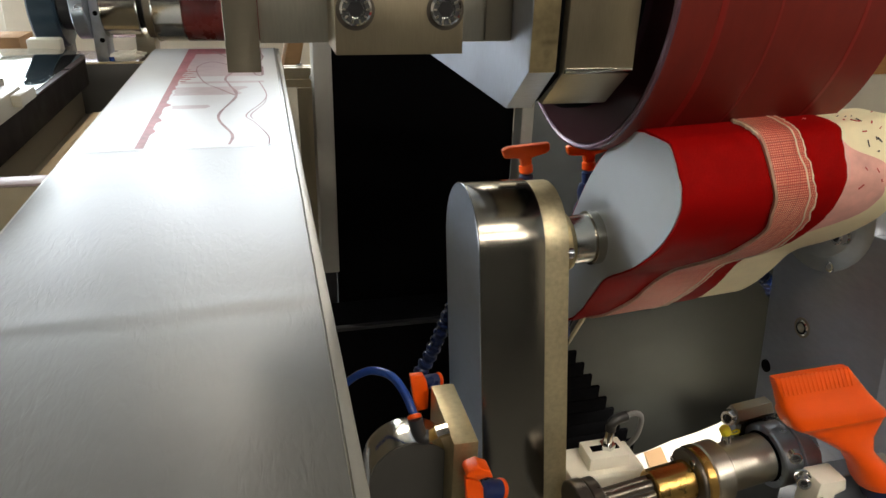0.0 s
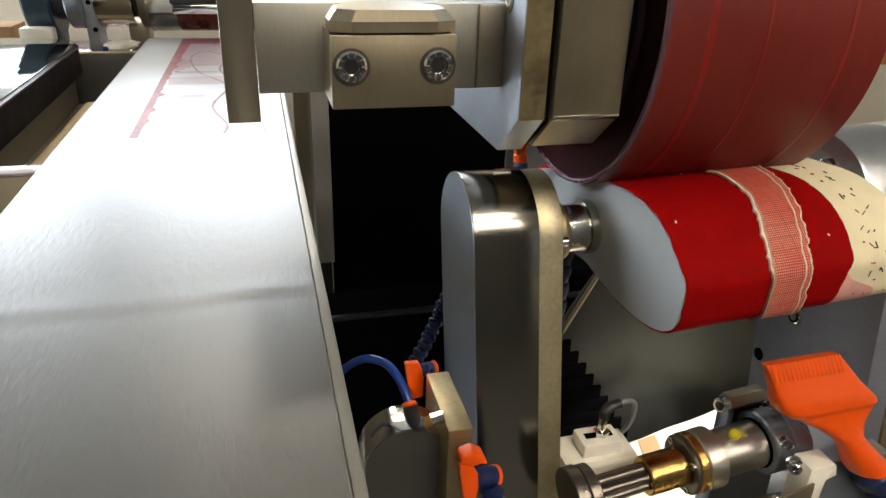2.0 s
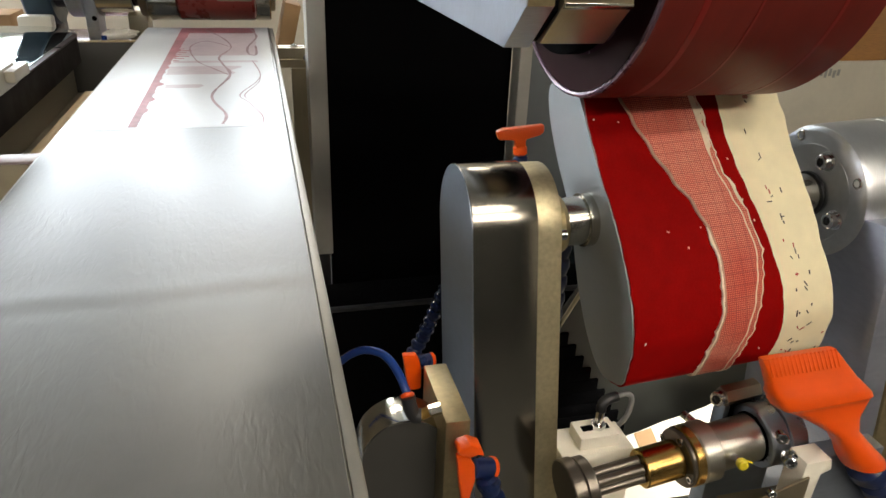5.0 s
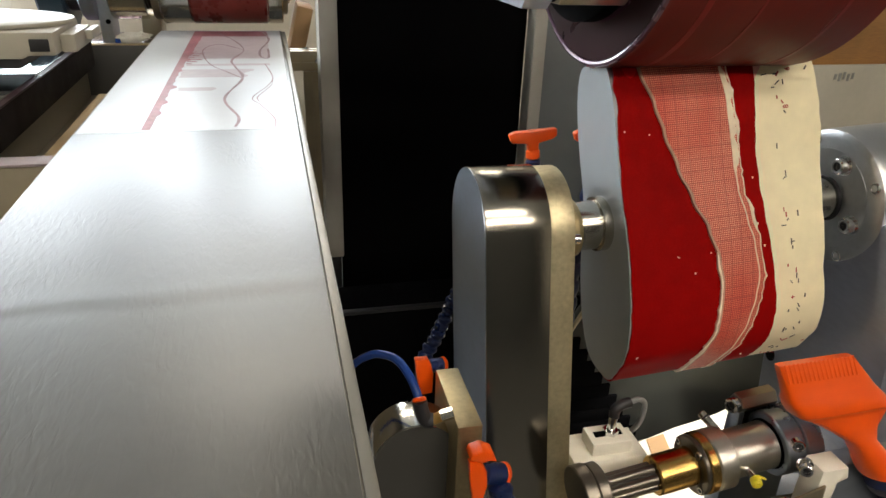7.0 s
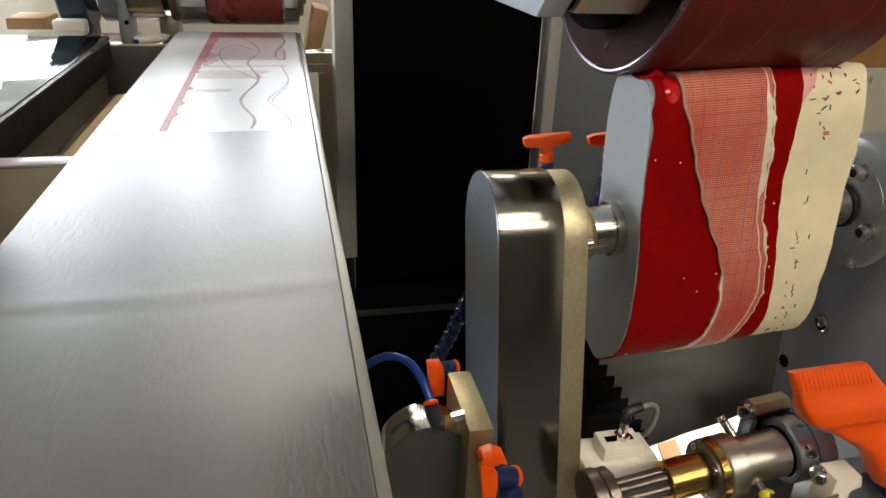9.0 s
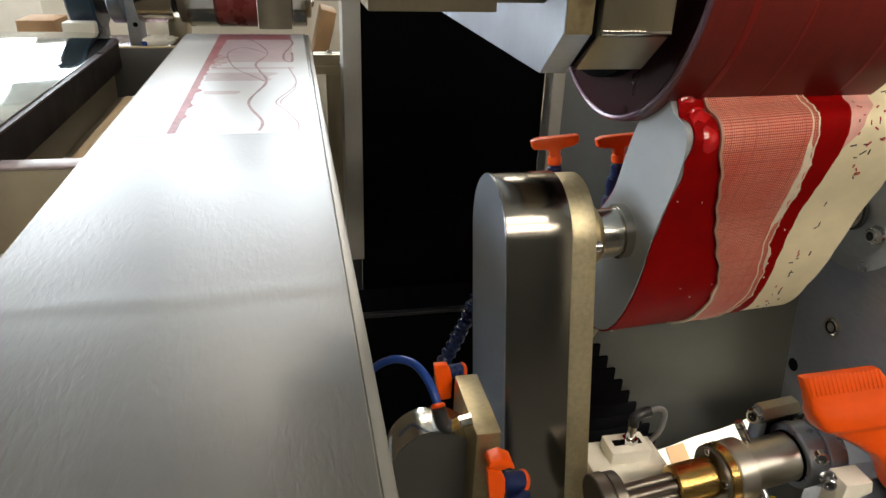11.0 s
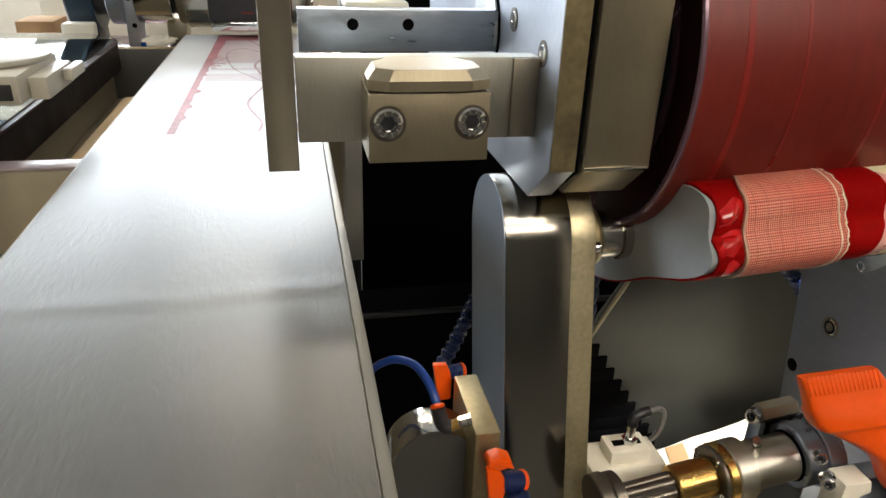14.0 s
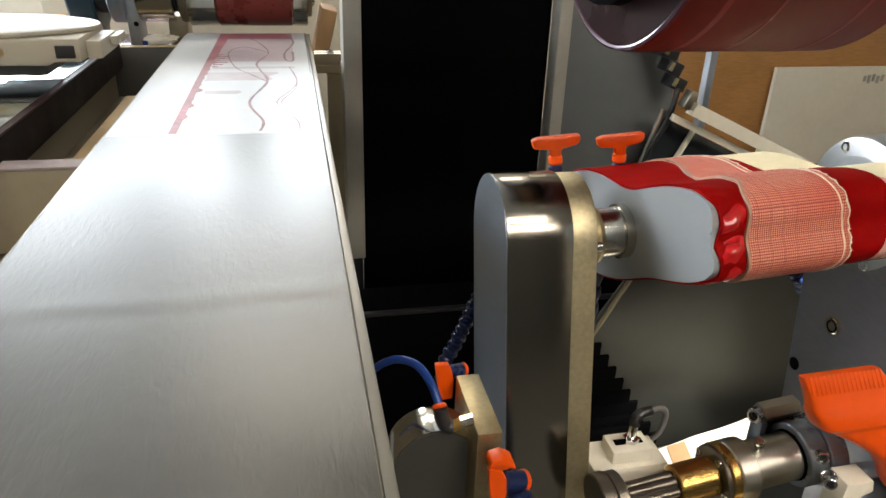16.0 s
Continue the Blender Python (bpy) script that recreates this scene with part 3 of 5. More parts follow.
# ---- far end of the table ----
def far_roller():
    t = thing("print_roller", (-0.08, 1.47, 0.0), "steel print roller with a red inked band", "roller")
    def ring(x0, x1, r, m, name, label=""):
        part(name, lathe([(0, r - 0.002), (0.002, r), (x1 - x0 - 0.002, r), (x1 - x0, r - 0.002)], pose(x0, 1.47, 0.077), 56), m, t, label)
    ring(-0.190, -0.137, 0.075, STEEL_X, "roller_body")
    ring(-0.1365, 0.002, 0.0752, INK_RED, "inked_band", "red inked band")
    ring(0.0025, 0.031, 0.075, STEEL_X, "roller_body")
    ring(0.0315, 0.040, 0.058, STEEL, "end_flange")
    for k in range(4):
        a = math.pi / 2 * k + 0.6
        socket_screw("screw", (0.0455, 1.47 + 0.042 * math.cos(a), 0.077 + 0.042 * math.sin(a)), (1, 0, 0), 0.006, t)
    ring(-0.205, -0.1905, 0.068, STEEL, "end_flange")
    ring(-0.279, -0.2145, 0.068, STEEL_X, "bearing")
    ring(-0.2142, -0.2055, 0.050, BLACK_PL, "seal")
    pl = part("bearing_plate", block(-0.3015, -0.2796, 1.438, 1.500, -0.0374, 0.160, 0.002), PLATE, t, "bright bearing plate with two holes")
    for x, z in ((-0.2915, 0.056), (-0.2865, 0.008)):
        part("hole", rod((x, 1.4372, z), (x, 1.4385, z), 0.0045, 18), BLACK, pl)
    ring(-0.3265, -0.3020, 0.070, BLUE_STEEL, "coupling")
    part("knob", rod((-0.262, 1.412, 0.045), (-0.262, 1.425, 0.048), 0.005), BLACK_PL, t)
    part("bearing_foot", block(-0.232, -0.197, 1.455, 1.52, -0.0374, 0.02, 0.003), STEEL, t)


far_roller()


def motor():
    t = thing("drive_motor", (-0.40, 1.5, 0.0), "dark blue painted drive motor", "motor")
    part("motor_body", rod((-0.408, 1.53, 0.07), (-0.3595, 1.53, 0.07), 0.085, 40, 0.004), NAVY, t)
    part("shaft_cover", rod((-0.3590, 1.50, 0.07), (-0.3270, 1.50, 0.07), 0.05, 30, 0.003), BLACK_PL, t)
    part("foot", block(-0.404, -0.365, 1.50, 1.58, -0.0374, -0.0100, 0.002), BLACK_PL, t)


motor()


def far_clutter():
    b = thing("cross_beam", (-0.4, 1.50, -0.04), "pale steel cross beam with purple stain", "beam")
    part("beam", block(-0.75, -0.2, 1.43, 1.62, -0.085, -0.041, 0.002), BEIGE, b)
    part("beam_top", block(-0.75, -0.2, 1.43, 1.62, -0.0405, -0.0375, 0.001), RIM, b)
    w = thing("tissue_wad", (-0.26, 1.38, -0.03), "crumpled cream paper tissue on the beam", "tissue")
    bm = bmesh.new()
    bmesh.ops.create_icosphere(bm, subdivisions=4, radius=1)
    for v in bm.verts:
        n = noise.noise(v.co * 2.3) * 0.5 + noise.noise(v.co * 5) * 0.25
        v.co = Vector((-0.254 + v.co.x * 0.032 * (1 + n), 1.447 + v.co.y * 0.014, -0.024 + (v.co.z + 0.3 * v.co.x) * 0.011 * (1 + n)))
    part("tissue", bm, TISSUE, w)
    c = thing("blue_cap", (-0.29, 1.4, -0.05), "small blue plastic cap", "cap")
    part("cap", rod((-0.275, 1.437, -0.0373), (-0.275, 1.437, -0.022), 0.005, 16, 0.001), TUBE, c)
    wb = thing("white_tray", (-0.42, 1.42, 0), "small white plastic tray", "tray")
    part("tray", block(-0.415, -0.358, 1.433, 1.463, -0.0366, 0.012, 0.005), WHITE, wb)
    part("tray_base", block(-0.417, -0.356, 1.4315, 1.465, -0.0374, -0.0368, 0.0), WHITE, wb)
    cb = thing("cardboard_box", (-0.5, 1.8, 0), "small closed brown cardboard box", "box")
    part("carton", block(-0.56, -0.485, 1.64, 1.74, -1.0, -0.012, 0.002), CARD, cb)
    cb2 = thing("cardboard_sheet", (0.06, 1.5, 0), "leaning brown cardboard sheet", "cardboard")
    part("sheet", obox(pose(0.062, 1.46, -0.005, 0, 14, 0), 0.030, 0.10, 0.09, 0.002), CARD, cb2)
    f = thing("far_shelf", (0, 1.5, 0), "white cabinet front behind the roller", "cabinet")
    part("cabinet_front", block(-0.60, 0.16, 1.95, 2.25, -1.0, 0.12, 0.004), PAPER, f)
    part("cabinet_rail", block(-0.60, 0.16, 1.93, 1.9495, 0.085, 0.10, 0.002), PILLAR, f)


far_clutter()


def alu_profile(name, p, q, w, label, group="", m0=None):
    """Slotted aluminium extrusion between two points."""
    p, q = Vector(p), Vector(q)
    t = thing(name, p, label, "profile", group)
    d = q - p
    m = Matrix.Translation(p) @ d.to_track_quat("X", "Z").to_matrix().to_4x4()
    s, g, e = w / 2, w * 0.09, w * 0.10
    out = []
    for k in range(4):
        a = math.pi / 2 * k
        for y, z in ((s, -s), (s, -g), (s - e, -g), (s - e, g), (s, g)):
            out.append((y * math.cos(a) - z * math.sin(a), y * math.sin(a) + z * math.cos(a)))
    bm = prism_x(out, 0, d.length, 0)
    bm.transform(m)
    part("extrusion", bm, m0 or ALU, t, smooth=False)
    return t


def frame_right_of_table():
    a = alu_profile("aluminium_profile", (0.0335, 1.22, -0.024), (0.088, 1.22, -0.024), 0.032, "slotted aluminium cross profile", "aluminium profiles")
    socket_screw("screw", (0.060, 1.22, -0.004), (0, 0, 1), 0.006, a)
    socket_screw("screw", (0.080, 1.202, -0.024), (0, -1, 0), 0.006, a)
    alu_profile("aluminium_profile", (0.066, 1.21, -0.041), (0.066, 1.21, -1.0), 0.024, "upright slotted aluminium profile", "aluminium profiles")
    p = thing("pillar", (0.09, 1.1, -1.0), "grey painted steel machine pillar", "pillar")
    part("column", block(0.075, 0.104, 1.10, 1.16, -0.345, 0.14, 0.002), PILLAR, p)
    part("foot_column", block(0.079, 0.100, 1.106, 1.154, -1.0, -0.3455, 0.002), BLACK_PL, p)
    p2 = thing("pillar", (0.43, 1.1, -1.0), "narrow cream painted steel pillar", "pillar")
    part("column", block(0.424, 0.446, 1.10, 1.14, -1.0, 0.14, 0.002), PILLAR, p2)
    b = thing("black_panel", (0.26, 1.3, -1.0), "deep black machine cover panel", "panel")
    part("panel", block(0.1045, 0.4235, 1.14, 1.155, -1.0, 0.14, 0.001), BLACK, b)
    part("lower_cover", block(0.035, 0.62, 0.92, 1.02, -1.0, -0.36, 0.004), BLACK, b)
    part("cover_edge", block(0.036, 0.62, 0.9195, 0.93, -0.359, -0.353, 0.001), BLACK_PL, b)
    g = thing("grey_door", (0.55, 1.12, -1.0), "dark grey painted machine door", "door")
    part("door_leaf", block(0.447, 0.655, 1.115, 1.13, -1.0, 0.14, 0.002), DARKGREY, g)


frame_right_of_table()


def behind_right():
    alu_profile("aluminium_profile", (0.626, 1.0, -0.061), (1.08, 1.0, -0.264), 0.021, "bright slotted aluminium profile running down", "aluminium profiles", LIT_ALU)
    alu_profile("aluminium_profile", (0.606, 1.02, -0.080), (1.04, 1.02, -0.276), 0.011, "slim aluminium profile below the bright one", "aluminium profiles", LIT_ALU)
    g = thing("dark_glass_guard", (0.7, 1.05, -0.2), "dark tinted guard panel in its frame", "guard")
    part("pane", prism_y([(0.606, -0.088), (1.02, -0.275), (1.02, -0.62), (0.50, -0.62), (0.545, -0.29)], 1.06, 1.066, 0.0008), TINTED, g)
    part("frame_bar", rod((0.606, 1.05, -0.075), (0.545, 1.05, -0.290), 0.006, 16), STEEL, g, "bare metal edge bar")
    part("inner_bar", rod((0.668, 1.05, -0.112), (0.630, 1.05, -0.190), 0.005, 16), LIT_ALU, g)
    c = thing("cable_chain", (0.60, 1.04, 0), "black cable chain with brass-coloured links", "cable chain")
    for k in range(5):
        at = (0.583 + 0.011 * k, 1.07, 0.070 - 0.026 * k)
        link = part("link", obox(pose(*at, 0, 22, 0), 0.030, 0.034, 0.022, 0.003), BLACK_PL, c)
        part("pin", obox(pose(at[0] - 0.008, 1.051, at[2] + 0.004, 0, 22, 0), 0.006, 0.006, 0.014, 0.001), BRASSY, link, "brass-coloured pin")
    part("cable", tube([(0.625, 1.05, -0.04), (0.610, 1.04, -0.09), (0.585, 1.045, -0.15), (0.575, 1.05, -0.22)], 0.005), BLACK_PL, c)
    b = thing("corner_bracket", (0.625, 1.02, -0.05), "die-cast aluminium corner bracket", "bracket")
    part("bracket_body", obox(pose(0.617, 1.0, -0.046, 0, 25, 0), 0.014, 0.022, 0.030, 0.003), STEEL, b)
    w = thing("wooden_panel", (2.0, 2.6, -1.0), "orange-brown wooden cabinet front", "cabinet")
    part("panel_front", block(1.50, 3.6, 2.62, 2.66, -1.0, 0.2, 0.004), WOOD, w)
    part("cabinet_body", block(1.50, 3.6, 2.661, 3.1, -1.0, 0.2, 0.004), WOOD, w)
    pb = thing("white_board", (2.2, 2.55, -0.6), "off-white board leaning on the wooden front", "board")
    part("board", block(1.95, 2.85, 2.58, 2.60, -1.0, -0.314, 0.003), PAPER, pb)
    for k in range(5):
        part("pen_bar", block(2.375 + 0.022 * k, 2.387 + 0.022 * k, 2.577, 2.5795, -0.375 - 0.008 * (k % 2), -0.352 + 0.004 * (k % 3), 0), PILLAR, pb)
    st = thing("post", (1.53, 2.4, -1.0), "slim blue-grey steel post", "post")
    part("upright", block(1.525, 1.555, 2.40, 2.44, -1.0, 0.4, 0.003), BLUE_STEEL, st)


behind_right()


# ---- tailstock post with its spindle ----
AX_X, AX_Y, AX_Z = 0.2847, 0.5169, -0.0454
AXIS = Matrix.Translation((AX_X, AX_Y, AX_Z)) @ Vector((1, 0.0226, 0.0520)).to_track_quat("X", "Z").to_matrix().to_4x4()
# the turning axis, with x counted so that the near face of the form lies at 0.290
AXL = AXIS @ Matrix.Translation((-0.290, 0, 0))


def stadium(r, low, n=24, y=0.0, z=0.0):
    pts = [(y + r * math.cos(math.pi * k / n), z + r * math.sin(math.pi * k / n)) for k in range(n + 1)]
    return pts + [(y - r, z - low), (y + r, z - low)]


def tailstock():
    t = thing("tailstock", (0.2, 0.523, -0.6), "upright polished steel tailstock post with round top", "machine post")
    lean = Matrix.Translation((0, 0.523, -0.046)) @ Matrix.Rotation(radians(-12), 4, "X")
    for name, x0, x1, r, m, lab in (("front_plate", 0.160, 0.2165, 0.0555, POST, "polished steel arm"), ("rear_plate", 0.2170, 0.2385, 0.0535, POST_COVER, "nickel-grey cover plate")):
        bm = prism_x(stadium(r, 0.55), x0, x1, 0.0008)
        bm.transform(lean)
        part(name, bm, m, t, lab)
    # Blue-grey overlay carries the window's reflection in its colour.
    bm = prism_x(stadium(0.0546, 0.55), 0.1592, 0.1598, 0)
    bm.transform(lean)
    part("side_face", bm, BLUE_STEEL, t, "satin side face, window reflection put into its blue-grey")
    lm = AXL
    part("collar", lathe([(0.239, 0.046), (0.2415, 0.046), (0.2425, 0.0445)], lm, 48), STEEL, t)
    part("inner_collar", lathe([(0.2428, 0.034), (0.2475, 0.034), (0.2485, 0.0325)], lm, 44), DARK_STEEL, t)
    part("neck", lathe([(0.2488, 0.024), (0.2520, 0.024)], lm, 40), BLACK_PL, t)
    part("ring", lathe([(0.2525, 0.026), (0.256, 0.0275), (0.260, 0.026)], lm, 40), BRASSY, t)
    part("spindle", lathe([(0.2605, 0.0215), (0.262, 0.0225), (0.2800, 0.0225), (0.2803, 0.0218), (0.2813, 0.0218), (0.2816, 0.0248), (0.2895, 0.0248), (0.2905, 0.0238)], lm, 48), SATIN, t, "turned spindle nose")
    for k in range(5):
        a = 2 * math.pi * k / 5 + 0.45
        socket_screw("screw", AXL @ Vector((0.2500, 0.0395 * math.cos(a), 0.0395 * math.sin(a))), (1, 0, 0), 0.0046, t, length=0.0074)
    lbl = rod((0.190, 0.519, 0.0096), (0.205, 0.519, 0.0096), 0.0012, 8)
    part("engraving", lbl, STEEL, t)
    b = part("distributor", block(0.1175, 0.1370, 0.376, 0.452, -0.250, -0.140, 0.0012), BRASSY, t, "square metal distributor block")
    return t


tailstock()


# ---- the rotating body ----
NP = 200
# a long oval, waisted and wider at the heel: mean radius, then the waves round it (cosine, sine)
OVAL_U, OVAL_V, OVAL = 0.15, 0.048, 1.0147
WAVES = ((0.0712, -0.0447), (0.0247, -0.0054), (-0.0783, -0.0518), (-0.0939, -0.0086), (0.0480, 0.0448), (0.0199, -0.0063), (0.0030, -0.0067))


def outline():
    """The sole-shaped outline as (u, v) with outward normals: round ends and a slight waist."""
    pts = []
    for k in range(NP):
        a = math.pi - 2 * math.pi * k / NP
        r = OVAL + sum(c * math.cos((i + 1) * a) + s * math.sin((i + 1) * a) for i, (c, s) in enumerate(WAVES))
        pts.append((OVAL_U * r * math.cos(a), OVAL_V * r * math.sin(a)))
    out, run = [], 0.0
    n = len(pts)
    for i in range(n):
        a, b = Vector(pts[i - 1]), Vector(pts[(i + 1) % n])
        d = (b - a).normalized()
        out.append((pts[i][0], pts[i][1], -d.y, d.x, run))
        run += (Vector(pts[(i + 1) % n]) - Vector(pts[i])).length
    return [(u, v, nu, nv, s / run, s) for u, v, nu, nv, s in out]


OUT = outline()
GIRTH = 0.688


def curve(q, table):
    qs = [a for a, _ in table]
    i = max(k for k in range(len(qs)) if qs[k] <= q)
    if i == len(qs) - 1:
        return table[-1][1]
    (a, x), (b, y) = table[i], table[i + 1]
    h = (q - a) / (b - a)
    h = h * h * (3 - 2 * h)
    return x + (y - x) * h


X0 = 0.290
# edges round the form, as (share of the girth from the small end, x)
GAUZE_L = [(0, 0.316), (0.046, 0.3175), (0.085, 0.3265), (0.12, 0.3335), (0.163, 0.344), (0.207, 0.3552), (0.247, 0.3675), (0.285, 0.3755), (0.32, 0.379), (0.38, 0.3775), (0.415, 0.371), (0.44, 0.367), (0.48, 0.363), (0.525, 0.3646), (0.56, 0.370), (0.60, 0.378), (0.66, 0.374), (0.75, 0.3605), (0.83, 0.346), (0.907, 0.331), (0.956, 0.3185), (1.0, 0.316)]
GAUZE_R = [(0, 0.4005), (0.05, 0.3985), (0.09, 0.4015), (0.165, 0.4045), (0.20, 0.4055), (0.24, 0.4110), (0.27, 0.4165), (0.316, 0.4205), (0.34, 0.4180), (0.375, 0.4130), (0.41, 0.4065), (0.44, 0.4020), (0.47, 0.3965), (0.504, 0.3955), (0.53, 0.3990), (0.558, 0.4045), (0.60, 0.413), (0.695, 0.421), (0.80, 0.413), (0.90, 0.401), (0.95, 0.3965), (1.0, 0.4005)]
RED_R = [(0, 0.4355), (0.03, 0.4285), (0.06, 0.4265), (0.10, 0.424), (0.15, 0.4225), (0.20, 0.4235), (0.24, 0.4255), (0.275, 0.4285), (0.32, 0.432), (0.35, 0.4355), (0.37, 0.437), (0.44, 0.439), (0.47, 0.4365), (0.51, 0.4315), (0.56, 0.4295), (0.62, 0.430), (0.70, 0.433), (0.85, 0.437), (0.96, 0.4375), (1.0, 0.4355)]
END_R = [(0, 0.492), (0.05, 0.490), (0.135, 0.4915), (0.19, 0.488), (0.25, 0.486), (0.31, 0.485), (0.36, 0.488), (0.43, 0.493), (0.47, 0.495), (0.6, 0.494), (0.8, 0.492), (1.0, 0.492)]


def shell(fl, fr, lift, nx=14, uv=False, thick=0.0012):
    """A skin round the body between two wavering edges, lifted off its outline, with closed rims."""
    bm = bmesh.new()
    lay = bm.loops.layers.uv.new("uv")
    rings = []
    for u, v, nu, nv, q, s in OUT:
        a, b = fl(q), fr(q)
        row = []
        for k in range(nx + 3):
            j = min(max(k - 1, 0), nx)
            x = a + (b - a) * j / nx
            d = lift(q, x) if 0 < k < nx + 2 else lift(q, x) - thick - 0.001
            uu, vv = u + nu * d, v + nv * d
            row.append(bm.verts.new((x - X0, -uu, vv)))
        rings.append((row, s))
    n = len(rings)
    for i in range(n):
        p, sp = rings[i]
        r, sr = rings[(i + 1) % n]
        if sr < sp:
            sr = GIRTH
        for k in range(nx + 2):
            f = bm.faces.new((p[k], p[k + 1], r[k + 1], r[k]))
            for lp, (vv, ss) in zip(f.loops, ((p[k], sp), (p[k + 1], sp), (r[k + 1], sr), (r[k], sr))):
                lp[lay].uv = (ss, vv.co.x)
    return bm


def body_part(name, bm, m, parent, label="", smooth=True):
    bmesh.ops.translate(bm, verts=bm.verts, vec=ORIGIN[parent.name])
    return part(name, bm, m, parent, label, smooth=smooth)


def rough(q, k, amp, ph=0.0):
    a = 2 * math.pi * q
    return amp * noise.noise(Vector((math.cos(a) * k, math.sin(a) * k, ph)))


def sole_body():
    t = thing("coated_sole_form", (AX_X, AX_Y, AX_Z), "sole-shaped grey form coated with red silicone and gauze", "moulding form")
    core = bmesh.new()
    a = [core.verts.new((0, -u, v)) for u, v, *_ in OUT]
    b = [core.verts.new((curve(o[4], END_R) - X0 - 0.001, -o[0], o[1])) for o in OUT]
    for i in range(len(a)):
        j = (i + 1) % len(a)
        core.faces.new((a[i], a[j], b[j], b[i]))
    core.faces.new(a)
    core.faces.new(b)
    body_part("core", core, GREY, t, "smooth grey plastic core")
    body_part("paper_wrap", shell(lambda q: curve(q, RED_R) - 0.01, lambda q: curve(q, END_R) + rough(q, 6, 0.0015), lambda q, x: 0.0010), CREAM, t, "cream paper wrap with pen marks")
    def pink_reach(q):
        return 0.026 * math.exp(-((min(q, 1 - q)) / 0.05) ** 2) + 0.046 * math.exp(-((q - 0.565) / 0.055) ** 4) - 0.004 + rough(q, 9, 0.004, 4)
    body_part("pink_stain", shell(lambda q: curve(q, RED_R) - 0.006, lambda q: curve(q, RED_R) + max(-0.004, pink_reach(q)), lambda q, x: 0.0014, 4), PINK, t, "pink stained zone of the paper")

    def red_lift(q, x):
        e = min(q, 1 - q)
        blob = 0.0030 * abs(math.sin(q * 2 * math.pi * 17 + 0.5)) * math.exp(-(e / 0.09) ** 2) * math.exp(-((x - 0.300) / 0.007) ** 2)
        return 0.0018 + blob + rough(q, 8, 0.0003, x * 20)
    body_part("red_coat", shell(lambda q: X0 + 0.0012 + rough(q, 10, 0.0012, 2) + 0.0040 * abs(math.sin(2 * math.pi * q * 8.5)) * math.exp(-(min(q, 1 - q) / 0.09) ** 2), lambda q: curve(q, RED_R) + rough(q, 14, 0.0010, 7), red_lift, 26), RED, t, "smooth dark red silicone coat")
    def near(q, *spans):
        """1 inside the spans of the girth, falling off softly outside them."""
        return max(1.0 if a <= q <= b else math.exp(-(min(abs(q - a), abs(q - b)) / 0.008) ** 2) for a, b in spans)

    def fray(q):
        return 0.0011 * abs(math.sin(q * 2 * math.pi * 23 + 2 * math.sin(q * 40))) + rough(q, 34, 0.0016, 5)
    body_part("gauze_band", shell(lambda q: curve(q, GAUZE_L), lambda q: curve(q, GAUZE_R) + fray(q), lambda q, x: 0.0040, 18), GAUZE, t, "red and white woven gauze band")
    body_part("gauze_edge", shell(lambda q: curve(q, GAUZE_L) - 0.0014, lambda q: curve(q, GAUZE_L) + 0.0008, lambda q, x: 0.0043, 3), TAN_EDGE, t, "brownish rolled gauze edge")
    body_part("seam_bead", shell(lambda q: curve(q, GAUZE_L) - 0.0012 - near(q, (0.29, 0.475)) * (0.0014 + max(0, rough(q, 34, 0.0034, 1))), lambda q: curve(q, GAUZE_L) - 0.0010, lambda q, x: 0.0026 + 0.0018 * near(q, (0.28, 0.48)) + rough(q, 30, 0.0004, 1), 3), CREAM_BEAD, t, "ragged cream glue seam")
    body_part("seam_bead", shell(lambda q: curve(q, GAUZE_R) - 0.0058 - 0.0006 - 0.0008 * near(q, (0.05, 0.17)), lambda q: curve(q, GAUZE_R) - 0.0058 + 0.0005 + near(q, (0.055, 0.165)) * (0.0042 + rough(q, 22, 0.004, 8)), lambda q, x: 0.0046 + rough(q, 30, 0.0006, 9), 4), CREAM_BEAD, t, "cream glue line along the gauze")
    body_part("seam_bead", shell(lambda q: curve(q, GAUZE_R) + fray(q) - 0.0012, lambda q: curve(q, GAUZE_R) + fray(q) - 0.0004 + max(0, rough(q, 40, 0.0022, 12)) + 0.0022 * near(q, (0.225, 0.245), (0.115, 0.125)), lambda q, x: 0.0043 + rough(q, 30, 0.0006, 3), 3), CREAM_BEAD, t, "frayed cream outer edge")
    # thick wet lumps along the rim of the small end
    def wet_lift(q, x):
        e = min(q, 1 - q)
        h = math.exp(-(e / 0.050) ** 4) * math.exp(-((x - 0.303) / 0.011) ** 2)
        lump = 0.5 + 0.5 * math.sin(q * 2 * math.pi * 24 + 0.9 * math.sin(q * 70) + 130 * (x - 0.303)) + 0.5 * noise.noise(Vector((q * 40, x * 90, 3)))
        return 0.0002 + h * (0.0012 + 0.0062 * max(0.0, lump))
    body_part("wet_rim", shell(lambda q: X0 + 0.0030 + 0.0035 * abs(math.sin(2 * math.pi * q * 8.5)), lambda q: X0 + 0.030, wet_lift, 22), RED_WET, t, "thick wet red silicone lumps")
    # pen marks on the paper
    rnd = random.Random(4)

    def on_skin(q, x, lift):
        i = min(range(len(OUT)), key=lambda k: abs(OUT[k][4] - q))
        u, v, nu, nv, _, _ = OUT[i]
        return Matrix.Translation((x - X0, -(u + nu * lift), v + nv * lift)) @ Vector((0, -nu, nv)).to_track_quat("Z", "X").to_matrix().to_4x4()

